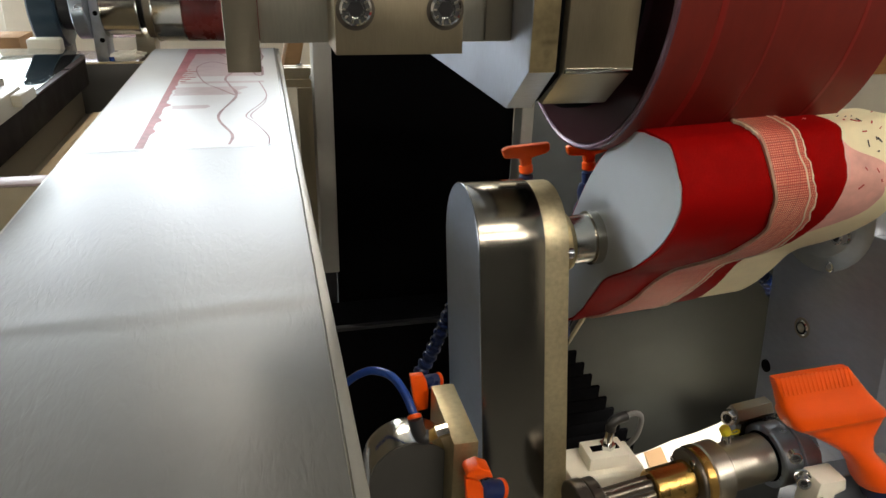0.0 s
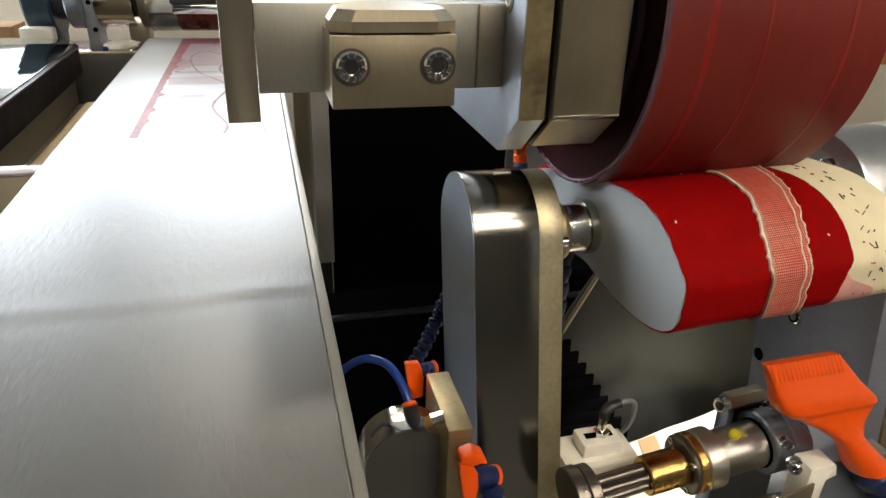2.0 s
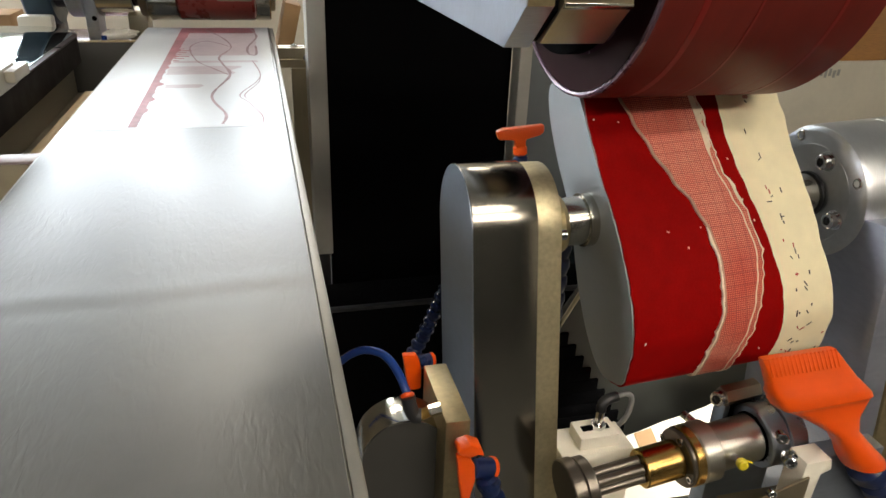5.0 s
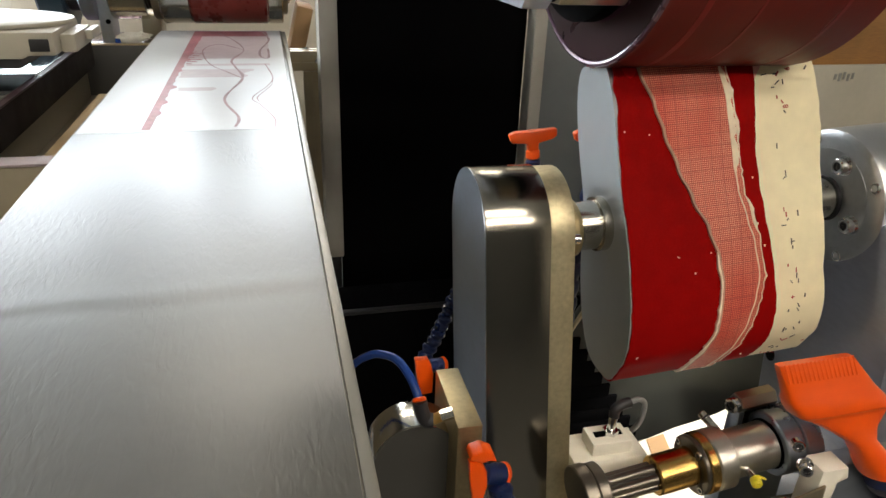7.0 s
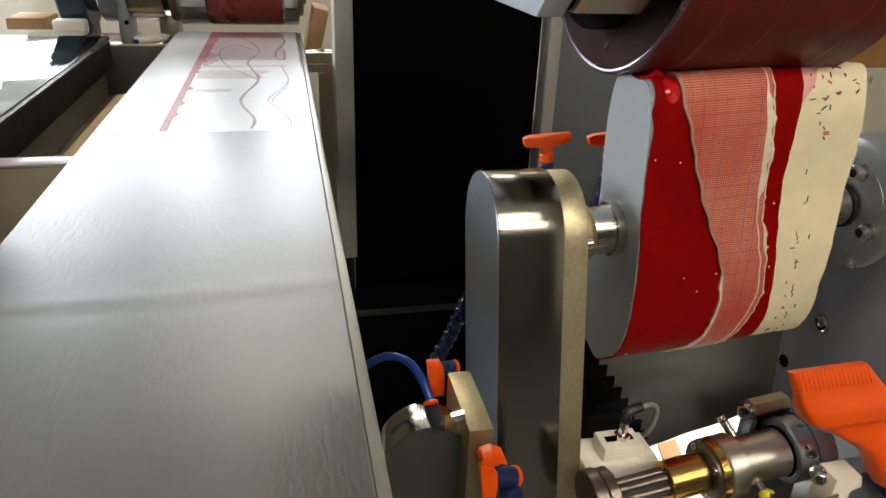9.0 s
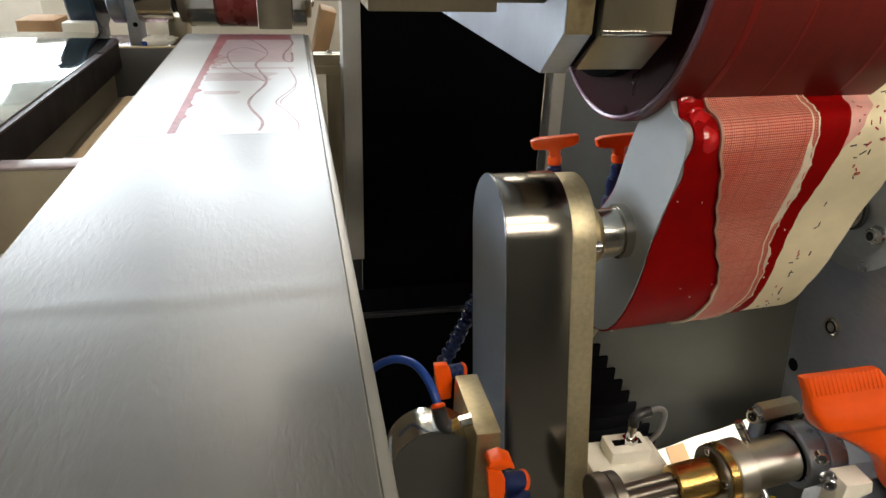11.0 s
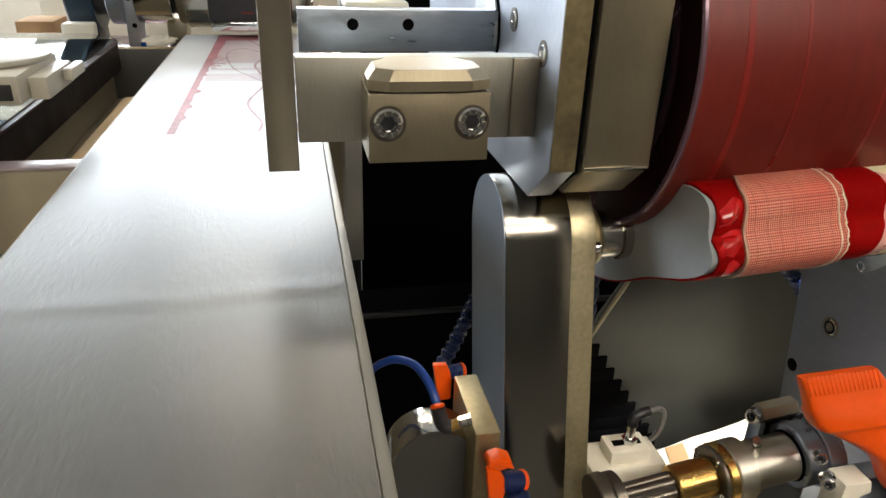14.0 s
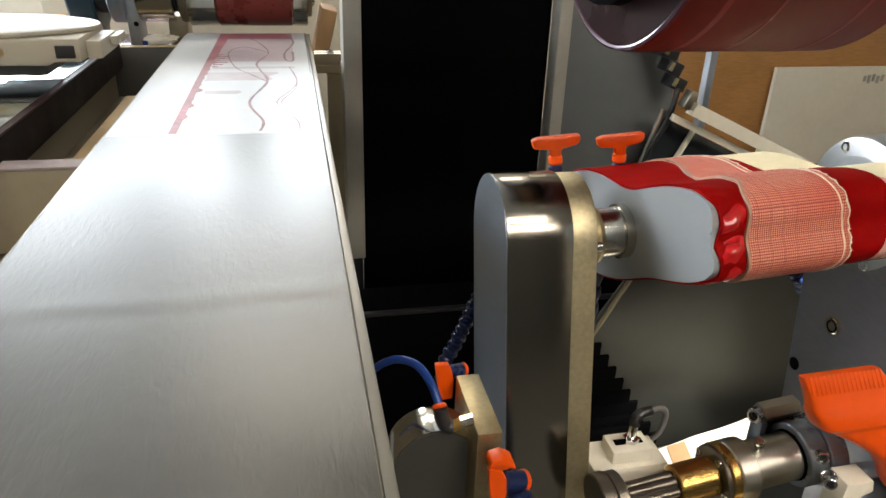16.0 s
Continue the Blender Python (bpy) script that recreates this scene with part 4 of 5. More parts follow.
    def tick(q, x, L, w, turn, red):
        body_part("pen_mark", obox(on_skin(q, x, 0.0013) @ Matrix.Rotation(turn, 4, "Z"), L, w, 0.0005, 0), INK_MARK_RED if red else INK_MARK, t)
    for q, n, red in ((0.035, 3, 1), (0.055, 2, 0), (0.072, 3, 0), (0.09, 2, 1), (0.115, 1, 0), (0.15, 1, 0), (0.19, 2, 0), (0.235, 3, 1), (0.25, 2, 0), (0.28, 3, 0), (0.315, 2, 1), (0.33, 3, 0), (0.355, 3, 1), (0.37, 3, 0), (0.40, 4, 0), (0.425, 3, 1), (0.45, 3, 0), (0.47, 3, 1), (0.50, 3, 0), (0.53, 2, 1)):
        mid = curve(q, RED_R) * 0.58 + curve(q, END_R) * 0.42
        for k in range(n):
            tick(q + rnd.uniform(-0.006, 0.006), mid + rnd.uniform(-0.009, 0.009), rnd.uniform(0.0020, 0.0062), rnd.uniform(0.0006, 0.0010), rnd.choice((0, 0, math.pi / 2, 0.6, 2.2)), red and k < 2)
    for k in range(40):
        q = rnd.choice((rnd.uniform(0.0, 0.06), rnd.uniform(0.44, 0.56), rnd.uniform(0.93, 0.995)))
        a, b = curve(q, RED_R) + 0.004, curve(q, END_R) - 0.004
        tick(q, rnd.uniform(a, b), rnd.uniform(0.0015, 0.0055), rnd.uniform(0.0007, 0.0015), rnd.uniform(0, 3), rnd.random() < 0.55)
    # two legible red figures
    for char, q, x in (("8", 0.098, 0.458), ("6", 0.052, 0.464)):
        font = bpy.data.curves.new("figure", "FONT")
        font.body, font.size, font.align_x, font.extrude = char, 0.0075, "CENTER", 0.0002
        tmp = bpy.data.objects.new("figure", font)
        scene.collection.objects.link(tmp)
        bpy.context.view_layer.update()
        me = bpy.data.meshes.new_from_object(tmp.evaluated_get(bpy.context.evaluated_depsgraph_get()))
        bpy.data.objects.remove(tmp)
        bm = bmesh.new()
        bm.from_mesh(me)
        bm.transform(on_skin(q, x, 0.0015) @ Matrix.Rotation(math.pi, 4, "Z"))
        body_part("figure", bm, INK_MARK_RED, t, "red hand-written figure", smooth=False)
    # stray cream specks on the red coat
    for k in range(10):
        q = rnd.uniform(0.06, 0.46)
        x = rnd.uniform(0.295, curve(q, GAUZE_L) - 0.004) if k % 3 else rnd.uniform(curve(q, GAUZE_R) + 0.003, curve(q, RED_R) - 0.002)
        body_part("speck", obox(on_skin(q, x, 0.0026) @ Matrix.Rotation(rnd.uniform(0, 3), 4, "Z"), rnd.uniform(0.001, 0.003), rnd.uniform(0.0008, 0.0016), 0.0006, 0.0002), CREAM_BEAD, t)
    return t


SOLE = sole_body()


# ---- the roller head that rides on the form; its own space has the drum's lowest line at z 0 ----
DR, DY, DX0, DX1 = 0.155, 0.565, 0.268, 0.456


def roller_head():
    t = thing("drum_carriage", (0.35, 0.5, 0.0), "lifting carriage with red rubber drum and milled housing", "carriage")
    drum = part("drum", lathe([(DX0 + 0.030, DR - 0.009), (DX0 + 0.005, DR - 0.008), (DX0 + 0.003, DR - 0.001), (DX0 + 0.006, DR), (DX1 - 0.004, DR), (DX1, DR - 0.004)], pose(0, DY, DR), 120), DRUM, t, "dull red rubber drum", at=(0.37, DY, DR))
    for x, w in ((0.300, 0.006), (0.346, 0.003), (0.415, 0.004)):
        bm = lathe([(x, DR - 0.002), (x + 0.0004, DR + 0.0003), (x + w - 0.0004, DR + 0.0003), (x + w, DR - 0.002)], pose(0, DY, DR), 120)
        part("wet_streak", bm, DRUM_STREAK, drum, "wet red streak round the drum")
    part("end_disc", lathe([(DX0 + 0.004, 0.03), (DX0 + 0.003, DR - 0.040), (DX0 + 0.0012, DR - 0.0062), (DX0 + 0.010, DR - 0.0062)], pose(0, DY, DR), 100), PURPLE, drum, "glossy dark purple end disc")
    part("rim", lathe([(DX0 + 0.003, DR - 0.0060), (DX0 + 0.0005, DR - 0.0050), (DX0 - 0.0005, DR - 0.0030), (DX0 + 0.0005, DR - 0.0012), (DX0 + 0.0028, DR - 0.0006)], pose(0, DY, DR), 120), RIM, drum, "pale raised rim")
    zb, yf, yb, zt = 0.067, 0.430, 0.70, 0.46
    p1 = prism_x([(yf, zb + 0.024), (yf + 0.040, 0.0575), (0.90, 0.0575), (0.90, zt), (yf, zt)], 0.1745, 0.1945, 0.0008)
    plate = part("bearing_plate", p1, PLATE, t, "thick steel bearing plate with chamfered edge")
    part("plate_edge", prism_x([(yf - 0.0012, zb + 0.024), (yf - 0.0004, zb + 0.0236), (yf - 0.0004, zt), (yf - 0.0012, zt)], 0.1752, 0.1938, 0), BRASSY, t, "bare nickel-coloured front edge")
    part("gap_plate", prism_x([(yf + 0.008, zb + 0.020), (yf + 0.042, 0.062), (yb - 0.1, 0.062), (yb - 0.02, zt), (yf + 0.008, zt)], 0.1948, 0.2003, 0), BLACK, t)
    part("gearbox", prism_x([(yf, zb + 0.0245), (yf + 0.036, 0.0605), (yb - 0.1, 0.0605), (yb - 0.02, zt), (yf, zt)], 0.2006, 0.2525, 0.0016), ALU, t, "milled aluminium gearbox cover")
    part("lower_trim", prism_x([(yf - 0.0012, zb + 0.0262), (yf - 0.0012, zb + 0.0242), (yf + 0.003, zb + 0.0215), (yf + 0.004, zb + 0.0262)], 0.2015, 0.2515, 0.0004), SATIN, t, "bright edge strip")
    part("dark_ring", lathe([(0.2530, 0.118), (0.2655, 0.118)], pose(0, DY, DR), 80), BLACK, t, "black gap ring beside the drum")
    for y, z, r in ((0.463, 0.168, 0.0065), (0.537, 0.182, 0.0065), (0.600, 0.120, 0.006)):
        part("recess", lathe([(0.1738, r * 1.45), (0.1744, r * 1.45)], pose(0, y, z), 28), DARK_STEEL, plate, "round screw recess")
        socket_screw("plate_screw", (0.1734, y, z), (-1, 0, 0), r, t, length=0.003)
    part("disc_gap", lathe([(0.1734, 0.0425), (0.1744, 0.0425)], pose(0, 0.617, 0.165), 56), BLACK, t, "black gap round the bearing disc")
    disc = part("bearing_disc", lathe([(0.1700, 0.012), (0.1702, 0.036), (0.1712, 0.0385), (0.1733, 0.0385)], pose(0, 0.617, 0.165), 56), HOUSING, t, "turned steel bearing disc")
    part("disc_hub", lathe([(0.1688, 0.0035), (0.1688, 0.0105), (0.1699, 0.0115)], pose(0, 0.617, 0.165), 36), BLUE_STEEL, disc)
    part("disc_hole", lathe([(0.1684, 0.0034), (0.1687, 0.0034)], pose(0, 0.617, 0.165), 20), BLACK, disc)
    # bracket arm, clamp block and fork prong
    part("arm", block(0.0012, 0.1738, 0.4690, 0.4870, 0.1058, 0.1650, 0.0008), ARM, t, "flat ground steel arm")
    part("arm_foot", block(0.1545, 0.1739, 0.4665, 0.4685, 0.1068, 0.1640, 0.0004), STEEL, t)
    rear = part("rear_arm", block(0.0055, 0.1738, 0.580, 0.596, 0.150, 0.184, 0.0008), BLUE_STEEL, t, "rear arm with two holes")
    for x in (0.050, 0.096):
        part("hole", rod((x, 0.5792, 0.172), (x, 0.585, 0.172), 0.0048, 20), BLACK, rear)
    part("rear_cap", block(0.045, 0.100, 0.60, 0.64, 0.180, 0.188, 0.003), WHITE, t, "white plastic cap")
    part("prong", block(-0.0205, 0.0007, 0.456, 0.478, 0.0893, 0.46, 0.0008), STEEL, t, "square steel fork prong")
    cl = part("clamp_block", block(0.0455, 0.1255, 0.420, 0.4675, 0.1052, 0.1510, 0.0007), ALU, t, "aluminium clamp block with two bolts")
    cap = [(0.0455, 0.424), (0.0585, 0.417), (0.1125, 0.417), (0.1255, 0.424), (0.1255, 0.445), (0.1110, 0.4675), (0.0600, 0.4675), (0.0455, 0.445)]
    bm = bmesh.new()
    lo = [bm.verts.new((x, y, 0.1525)) for x, y in cap]
    mid = [bm.verts.new((x, y, 0.1590)) for x, y in cap]
    hi = [bm.verts.new((0.0855 + (x - 0.0855) * 0.86, y + (0.005 if y < 0.45 else 0), 0.1655)) for x, y in cap]
    for p, q in ((lo, mid), (mid, hi)):
        for i in range(8):
            bm.faces.new((p[i], p[(i + 1) % 8], q[(i + 1) % 8], q[i]))
    bm.faces.new(lo)
    bm.faces.new(hi)
    part("clamp_cap", bm, ALU, t, "chamfered cap of the clamp", smooth=False)
    for x in (0.0580, 0.1135):
        # Dark ring gives the shallow counterbore its shading by colour.
        part("counterbore", lathe([(0, 0.0118), (0.0004, 0.0118), (0.0006, 0.0106), (0.0007, 0.0106)], Matrix.Translation((x, 0.4193, 0.1315)) @ Matrix.Rotation(math.pi / 2, 4, "Z"), 40), DARK_STEEL, cl, "counterbore ring with its shade put into dark steel")
        b = socket_screw("bolt", (x, 0.4160, 0.1322), (0, -1, 0), 0.0098, cl, "steel bolt with sunk socket", 0.0028)
        for k in range(10):
            a = 2 * math.pi * k / 10
            part("head_mark", obox(Matrix.Translation((x + 0.0072 * math.cos(a), 0.4157, 0.1322 + 0.0072 * math.sin(a))) @ Matrix.Rotation(-a, 4, "Y"), 0.0020, 0.0006, 0.0009, 0), STEEL, b)
    return t, drum


HEAD, HEAD_DRUM = roller_head()


def far_tool():
    t = thing("scanner_head", (-0.095, 1.34, 0.0), "black scanner head with chrome lower edge", "scanner")
    part("casing", block(-0.142, -0.050, 1.34, 1.385, 0.022, 0.092, 0.003), BLACK_PL, t)
    part("blade", block(-0.138, -0.052, 1.336, 1.376, 0.006, 0.0215, 0.002), CHROME, t, "chrome blade edge")
    part("lamp_window", block(-0.085, -0.065, 1.3385, 1.3398, 0.036, 0.039, 0), INK_RED, t)
    return t


SCANNER = far_tool()


# ---- headstock on the far side of the form ----
def headstock():
    t = thing("headstock", (0.6, AX_Y, -0.6), "blue-grey steel headstock with turned spindle housing", "machine post")
    m = AXL @ Matrix.Translation((0.014, 0, -0.003))
    part("shaft", lathe([(0.470, 0.0205), (0.512, 0.0205)], m, 40), SATIN, t, "turned drive shaft")
    part("seal", lathe([(0.5125, 0.0222), (0.516, 0.0225)], m, 40), BLACK_PL, t)
    part("flange", lathe([(0.5165, 0.030), (0.518, 0.049), (0.524, 0.050)], m, 48), HOUSING, t, "bolted bearing flange")
    part("housing", lathe([(0.5185, 0.060), (0.5215, 0.066), (0.526, 0.0675), (0.585, 0.0675), (0.586, 0.0668), (0.587, 0.0675), (0.72, 0.0675)], m, 72), HOUSING, t, "turned cylindrical housing")
    for k in range(4):
        a = math.pi / 2 * k + 0.35
        at = m @ Vector((0.508, 0.040 * math.cos(a), 0.040 * math.sin(a)))
        socket_screw("flange_screw", at, (-1, 0, 0), 0.0075, t, length=0.009)
        part("washer", lathe([(0.5165, 0.0095), (0.5178, 0.0095)], m @ Matrix.Translation((0, 0.040 * math.cos(a), 0.040 * math.sin(a))), 24), CHROME, t)
    for k in range(4):
        a = math.pi / 2 * k - 0.5
        socket_screw("housing_screw", m @ Vector((0.5180, 0.0585 * math.cos(a), 0.0585 * math.sin(a))), (-1, 0, 0), 0.0055, t)
    lean = Matrix.Translation((0, 0.523, -0.046)) @ Matrix.Rotation(radians(-7), 4, "X")
    bm = prism_x([(-0.102, -0.55), (-0.102, 0.0), (0.03, 0.0), (0.056, -0.06), (0.056, -0.55)], 0.5325, 0.560, 0.0015)
    bm.transform(lean)
    part("side_plate", bm, DARK_BLUE, t, "blue-grey steel side plate")
    bm = prism_x([(-0.104, -0.55), (-0.104, -0.01), (0.06, -0.01), (0.06, -0.55)], 0.5605, 0.70, 0.0015)
    bm.transform(lean)
    part("rear_plate", bm, BRASSY, t, "dull nickel-coloured front of the post")
    part("pin_hole", rod((0.5320, 0.545, -0.236), (0.5328, 0.545, -0.236), 0.0075, 24), BLACK, t, "dark round hole")
    for y, z, r in ((0.509, -0.165, 0.0085),):
        socket_screw("plate_screw", (0.5305, y, z), (-1, 0, 0), r, t, length=0.003)
        part("countersink", lathe([(0.5318, r * 1.30), (0.5323, r * 1.30)], pose(0, y, z), 28), STEEL, t)
    return t


headstock()


# ---- guards below the form ----
def guards():
    g = thing("splash_guard", (0.5, 0.72, -0.6), "grey sheet metal splash guard", "guard")
    pts = [(0.400, -0.19), (0.352, -0.275), (0.350, -0.50), (0.45, -0.484), (0.53, -0.471), (0.60, -0.448), (0.66, -0.420), (0.76, -0.34), (0.78, -0.05), (0.46, -0.05)]
    bm = prism_y(pts, 0.700, 0.704, 0.001)
    bmesh.ops.rotate(bm, verts=bm.verts, cent=(0.40, 0.702, 0), matrix=Matrix.Rotation(radians(-4), 3, "Z"))
    part("sheet", bm, GUARD, g)
    part("edge_strip", rod((0.405, 0.692, -0.178), (0.352, 0.692, -0.280), 0.0030, 12), ALU, g, "bright edge strip")
    b = thing("bellows", (0.33, 0.66, -0.5), "black folded machine bellows", "bellows")
    for k in range(10):
        x, z = 0.353 + 0.0132 * k, -0.262 - 0.0199 * k
        part("fold", block(0.26, x, 0.683, 0.688, z - 0.0196, z, 0.0012), BLACK, b)
    tray = thing("lit_tray", (0.5, 0.6, -0.5), "white sheet metal tray in bright light", "tray")
    def flat(pts, z0, z1):
        bm = bmesh.new()
        f = bm.faces.new([bm.verts.new((x, y, z0)) for x, y in pts])
        ex = bmesh.ops.extrude_face_region(bm, geom=[f])
        bmesh.ops.translate(bm, verts=[v for v in ex["geom"] if isinstance(v, bmesh.types.BMVert)], vec=(0, 0, z1 - z0))
        return bm
    part("tray_sheet", flat([(0.34, 0.50), (0.385, 0.595), (0.414, 0.606), (0.450, 0.615), (0.489, 0.626), (0.530, 0.634), (0.565, 0.643), (0.600, 0.655), (0.66, 0.67), (0.66, 0.50)], -0.404, -0.400), WHITE, tray)
    part("ink_stain", flat([(0.425, 0.55), (0.440, 0.611), (0.468, 0.617), (0.452, 0.55)], -0.3996, -0.3990), CARD, tray, "brownish pink ink stain")
    # Unseen lamp and beam, added only to make the tray bright.
    lamp = thing("added_tray_light", (0.585, 0.605, -0.14), "unseen lamp added under the headstock to brighten the tray", "lamp")
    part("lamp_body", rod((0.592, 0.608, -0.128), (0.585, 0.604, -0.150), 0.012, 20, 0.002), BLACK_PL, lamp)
    spot = bpy.data.lights.new("added_tray_beam", "SPOT")
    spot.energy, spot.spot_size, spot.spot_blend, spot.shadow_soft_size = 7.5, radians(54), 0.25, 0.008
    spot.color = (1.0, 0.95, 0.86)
    beam = new("added_tray_beam", spot)
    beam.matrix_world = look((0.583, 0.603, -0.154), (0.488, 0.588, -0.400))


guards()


# ---- lower drive: shaft, brass nut, sensor, clamp ----
SP_Y, SP_Z = 0.395, -0.233
SP_TILT = Matrix.Translation((0.33, SP_Y, SP_Z)) @ Matrix.Rotation(radians(-6), 4, "Y") @ Matrix.Rotation(radians(3), 4, "Z")


def drive_unit():
    """The turning spindle; built on a straight axis, its tilt comes with the movement."""
    t = thing("drive_spindle", (0.33, SP_Y, SP_Z), "turning drive spindle with brass nut and steel sleeve", "spindle")
    ax = Matrix.Translation((0, SP_Y, SP_Z))

    def ring(name, x0, x1, r, m, lab="", c=0.0012):
        return part(name, lathe([(x0, r - c), (x0 + c, r), (x1 - c, r), (x1, r - c)], ax, 56), m, t, lab)
    ring("end_collar", 0.230, 0.242, 0.027, DARK_STEEL, "slotted clamp collar")
    ring("collar_ring", 0.2425, 0.253, 0.0255, DARK_STEEL)
    for k in range(6):
        a = 2 * math.pi * k / 6
        part("spline_rib", lathe([(0.2535, 0.0045), (0.302, 0.0045)], Matrix.Translation((0, SP_Y + 0.0085 * math.cos(a), SP_Z + 0.0085 * math.sin(a))), 12), DARK_STEEL, t)
    ring("spline_core", 0.2533, 0.302, 0.0095, BLACK_PL)
    ring("brass_nut", 0.3025, 0.3400, 0.0175, BRASS, "turned brass nut")
    # Shade on the flange face is put into its dark material.
    ring("flange_face", 0.3403, 0.3450, 0.0268, DARK_STEEL, "flange face with two screws, shade put into its dark colour")
    ring("brass_flange", 0.3452, 0.3540, 0.0275, BRASS, "brass flange")
    ring("sleeve_flange", 0.3542, 0.3720, 0.0275, SLEEVE, "turned sleeve flange")
    ring("sleeve", 0.3722, 0.4180, 0.0218, SLEEVE, "turned steel sleeve")
    for a in (0.4, 2.1, 3.75, 5.2):
        socket_screw("flange_screw", (0.3385, SP_Y + 0.0225 * math.cos(a), SP_Z + 0.0225 * math.sin(a)), (-1, 0, 0), 0.0036, t)

    def round_out(deg, r):
        a = radians(deg)
        return Vector((0, -math.sin(a), math.cos(a))) * r
    foot = Vector((0.384, SP_Y, SP_Z))
    stem = part("nipple", rod(foot + round_out(0, 0.0216), foot + round_out(0, 0.0300), 0.0032, 14), CHROME, t)
    part("cap", rod(foot + round_out(0, 0.0302), foot + round_out(0, 0.0385) + Vector((-0.003, 0, 0)), 0.0048, 14, 0.0016), YELLOW, stem, "yellow plastic cap")
    part("cap_strap", tube([foot + round_out(0, 0.0310) + Vector((0.004, 0, 0)), foot + round_out(3, 0.0335) + Vector((0.0085, 0, 0)), foot + round_out(6, 0.0315) + Vector((0.010, 0, 0)), foot + round_out(0, 0.0290) + Vector((0.004, 0, 0))], 0.0008, 8), YELLOW, stem, "loop strap of the cap")
    foot = Vector((0.3800, SP_Y, SP_Z))
    bare = part("grease_stem", rod(foot + round_out(-155, 0.0216), foot + round_out(-155, 0.0425) + Vector((-0.0065, 0, 0)), 0.0040, 16, 0.0006), SATIN, t, "bare steel grease nipple")
    part("groove", rod(foot + round_out(-155, 0.0365) + Vector((-0.0045, 0, 0)), foot + round_out(-155, 0.0378) + Vector((-0.0049, 0, 0)), 0.0042, 16), BLACK_PL, bare)
    # the bearing that carries it
    c = thing("bearing_bracket", (0.42, 0.36, -0.5), "bearing cup on a cream aluminium bracket with screws", "bracket")
    mm = SP_TILT @ Matrix.Translation((-0.33, 0, 0))

    def cup(name, prof, m, lab=""):
        part(name, lathe(prof, mm, 56), m, c, lab)
    cup("seal", [(0.4182, 0.023), (0.4240, 0.0245)], BLACK, "black seal ring")
    cup("bearing_cup", [(0.4192, 0.0250), (0.4192, 0.0285), (0.4205, 0.0298), (0.4370, 0.0298), (0.4375, 0.0292)], BLUE_STEEL, "blue-grey bearing cup")
    cup("bearing_ring", [(0.4378, 0.0310), (0.4385, 0.0320), (0.4540, 0.0320), (0.4550, 0.0310)], BLUE_STEEL)
    socket_screw("cup_screw", (0.4130, 0.3590, -0.1925), (-0.45, -1, 0.25), 0.0052, c, length=0.008)
    socket_screw("cup_screw", (0.4190, 0.3500, -0.2130), (-0.8, -1, 0.1), 0.0056, c, length=0.010)
    part("washer", rod((0.4235, 0.3570, -0.2135), (0.4255, 0.3590, -0.2137), 0.0072, 24), CHROME, c)
    part("lug", prism_y([(0.4280, -0.2075), (0.4530, -0.2070), (0.4560, -0.2190), (0.4465, -0.2230), (0.4440, -0.2600), (0.4260, -0.2600)], 0.342, 0.364, 0.0012), LIT_ALU, c, "cream aluminium lug")
    part("back_plate", block(0.446, 0.520, 0.352, 0.372, -0.50, -0.214, 0.0015), BLUE_STEEL, c)
    part("base", block(0.30, 0.52, 0.30, 0.42, -0.60, -0.320, 0.003), ALU, c, "machine base block")
    part("side_sheet", prism_y([(0.384, -0.2370), (0.4320, -0.2205), (0.4330, -0.2600), (0.384, -0.2600)], 0.3385, 0.3410, 0.0006), ALU, c, "bent sheet metal cover")
    part("sheet_base", block(0.372, 0.445, 0.3385, 0.372, -0.3195, -0.2602, 0.001), ALU, c)
    socket_screw("sheet_screw", (0.3950, 0.3355, -0.2300), (-0.3, -1, 0.2), 0.0040, c, length=0.005)
    return t


SPINDLE = drive_unit()


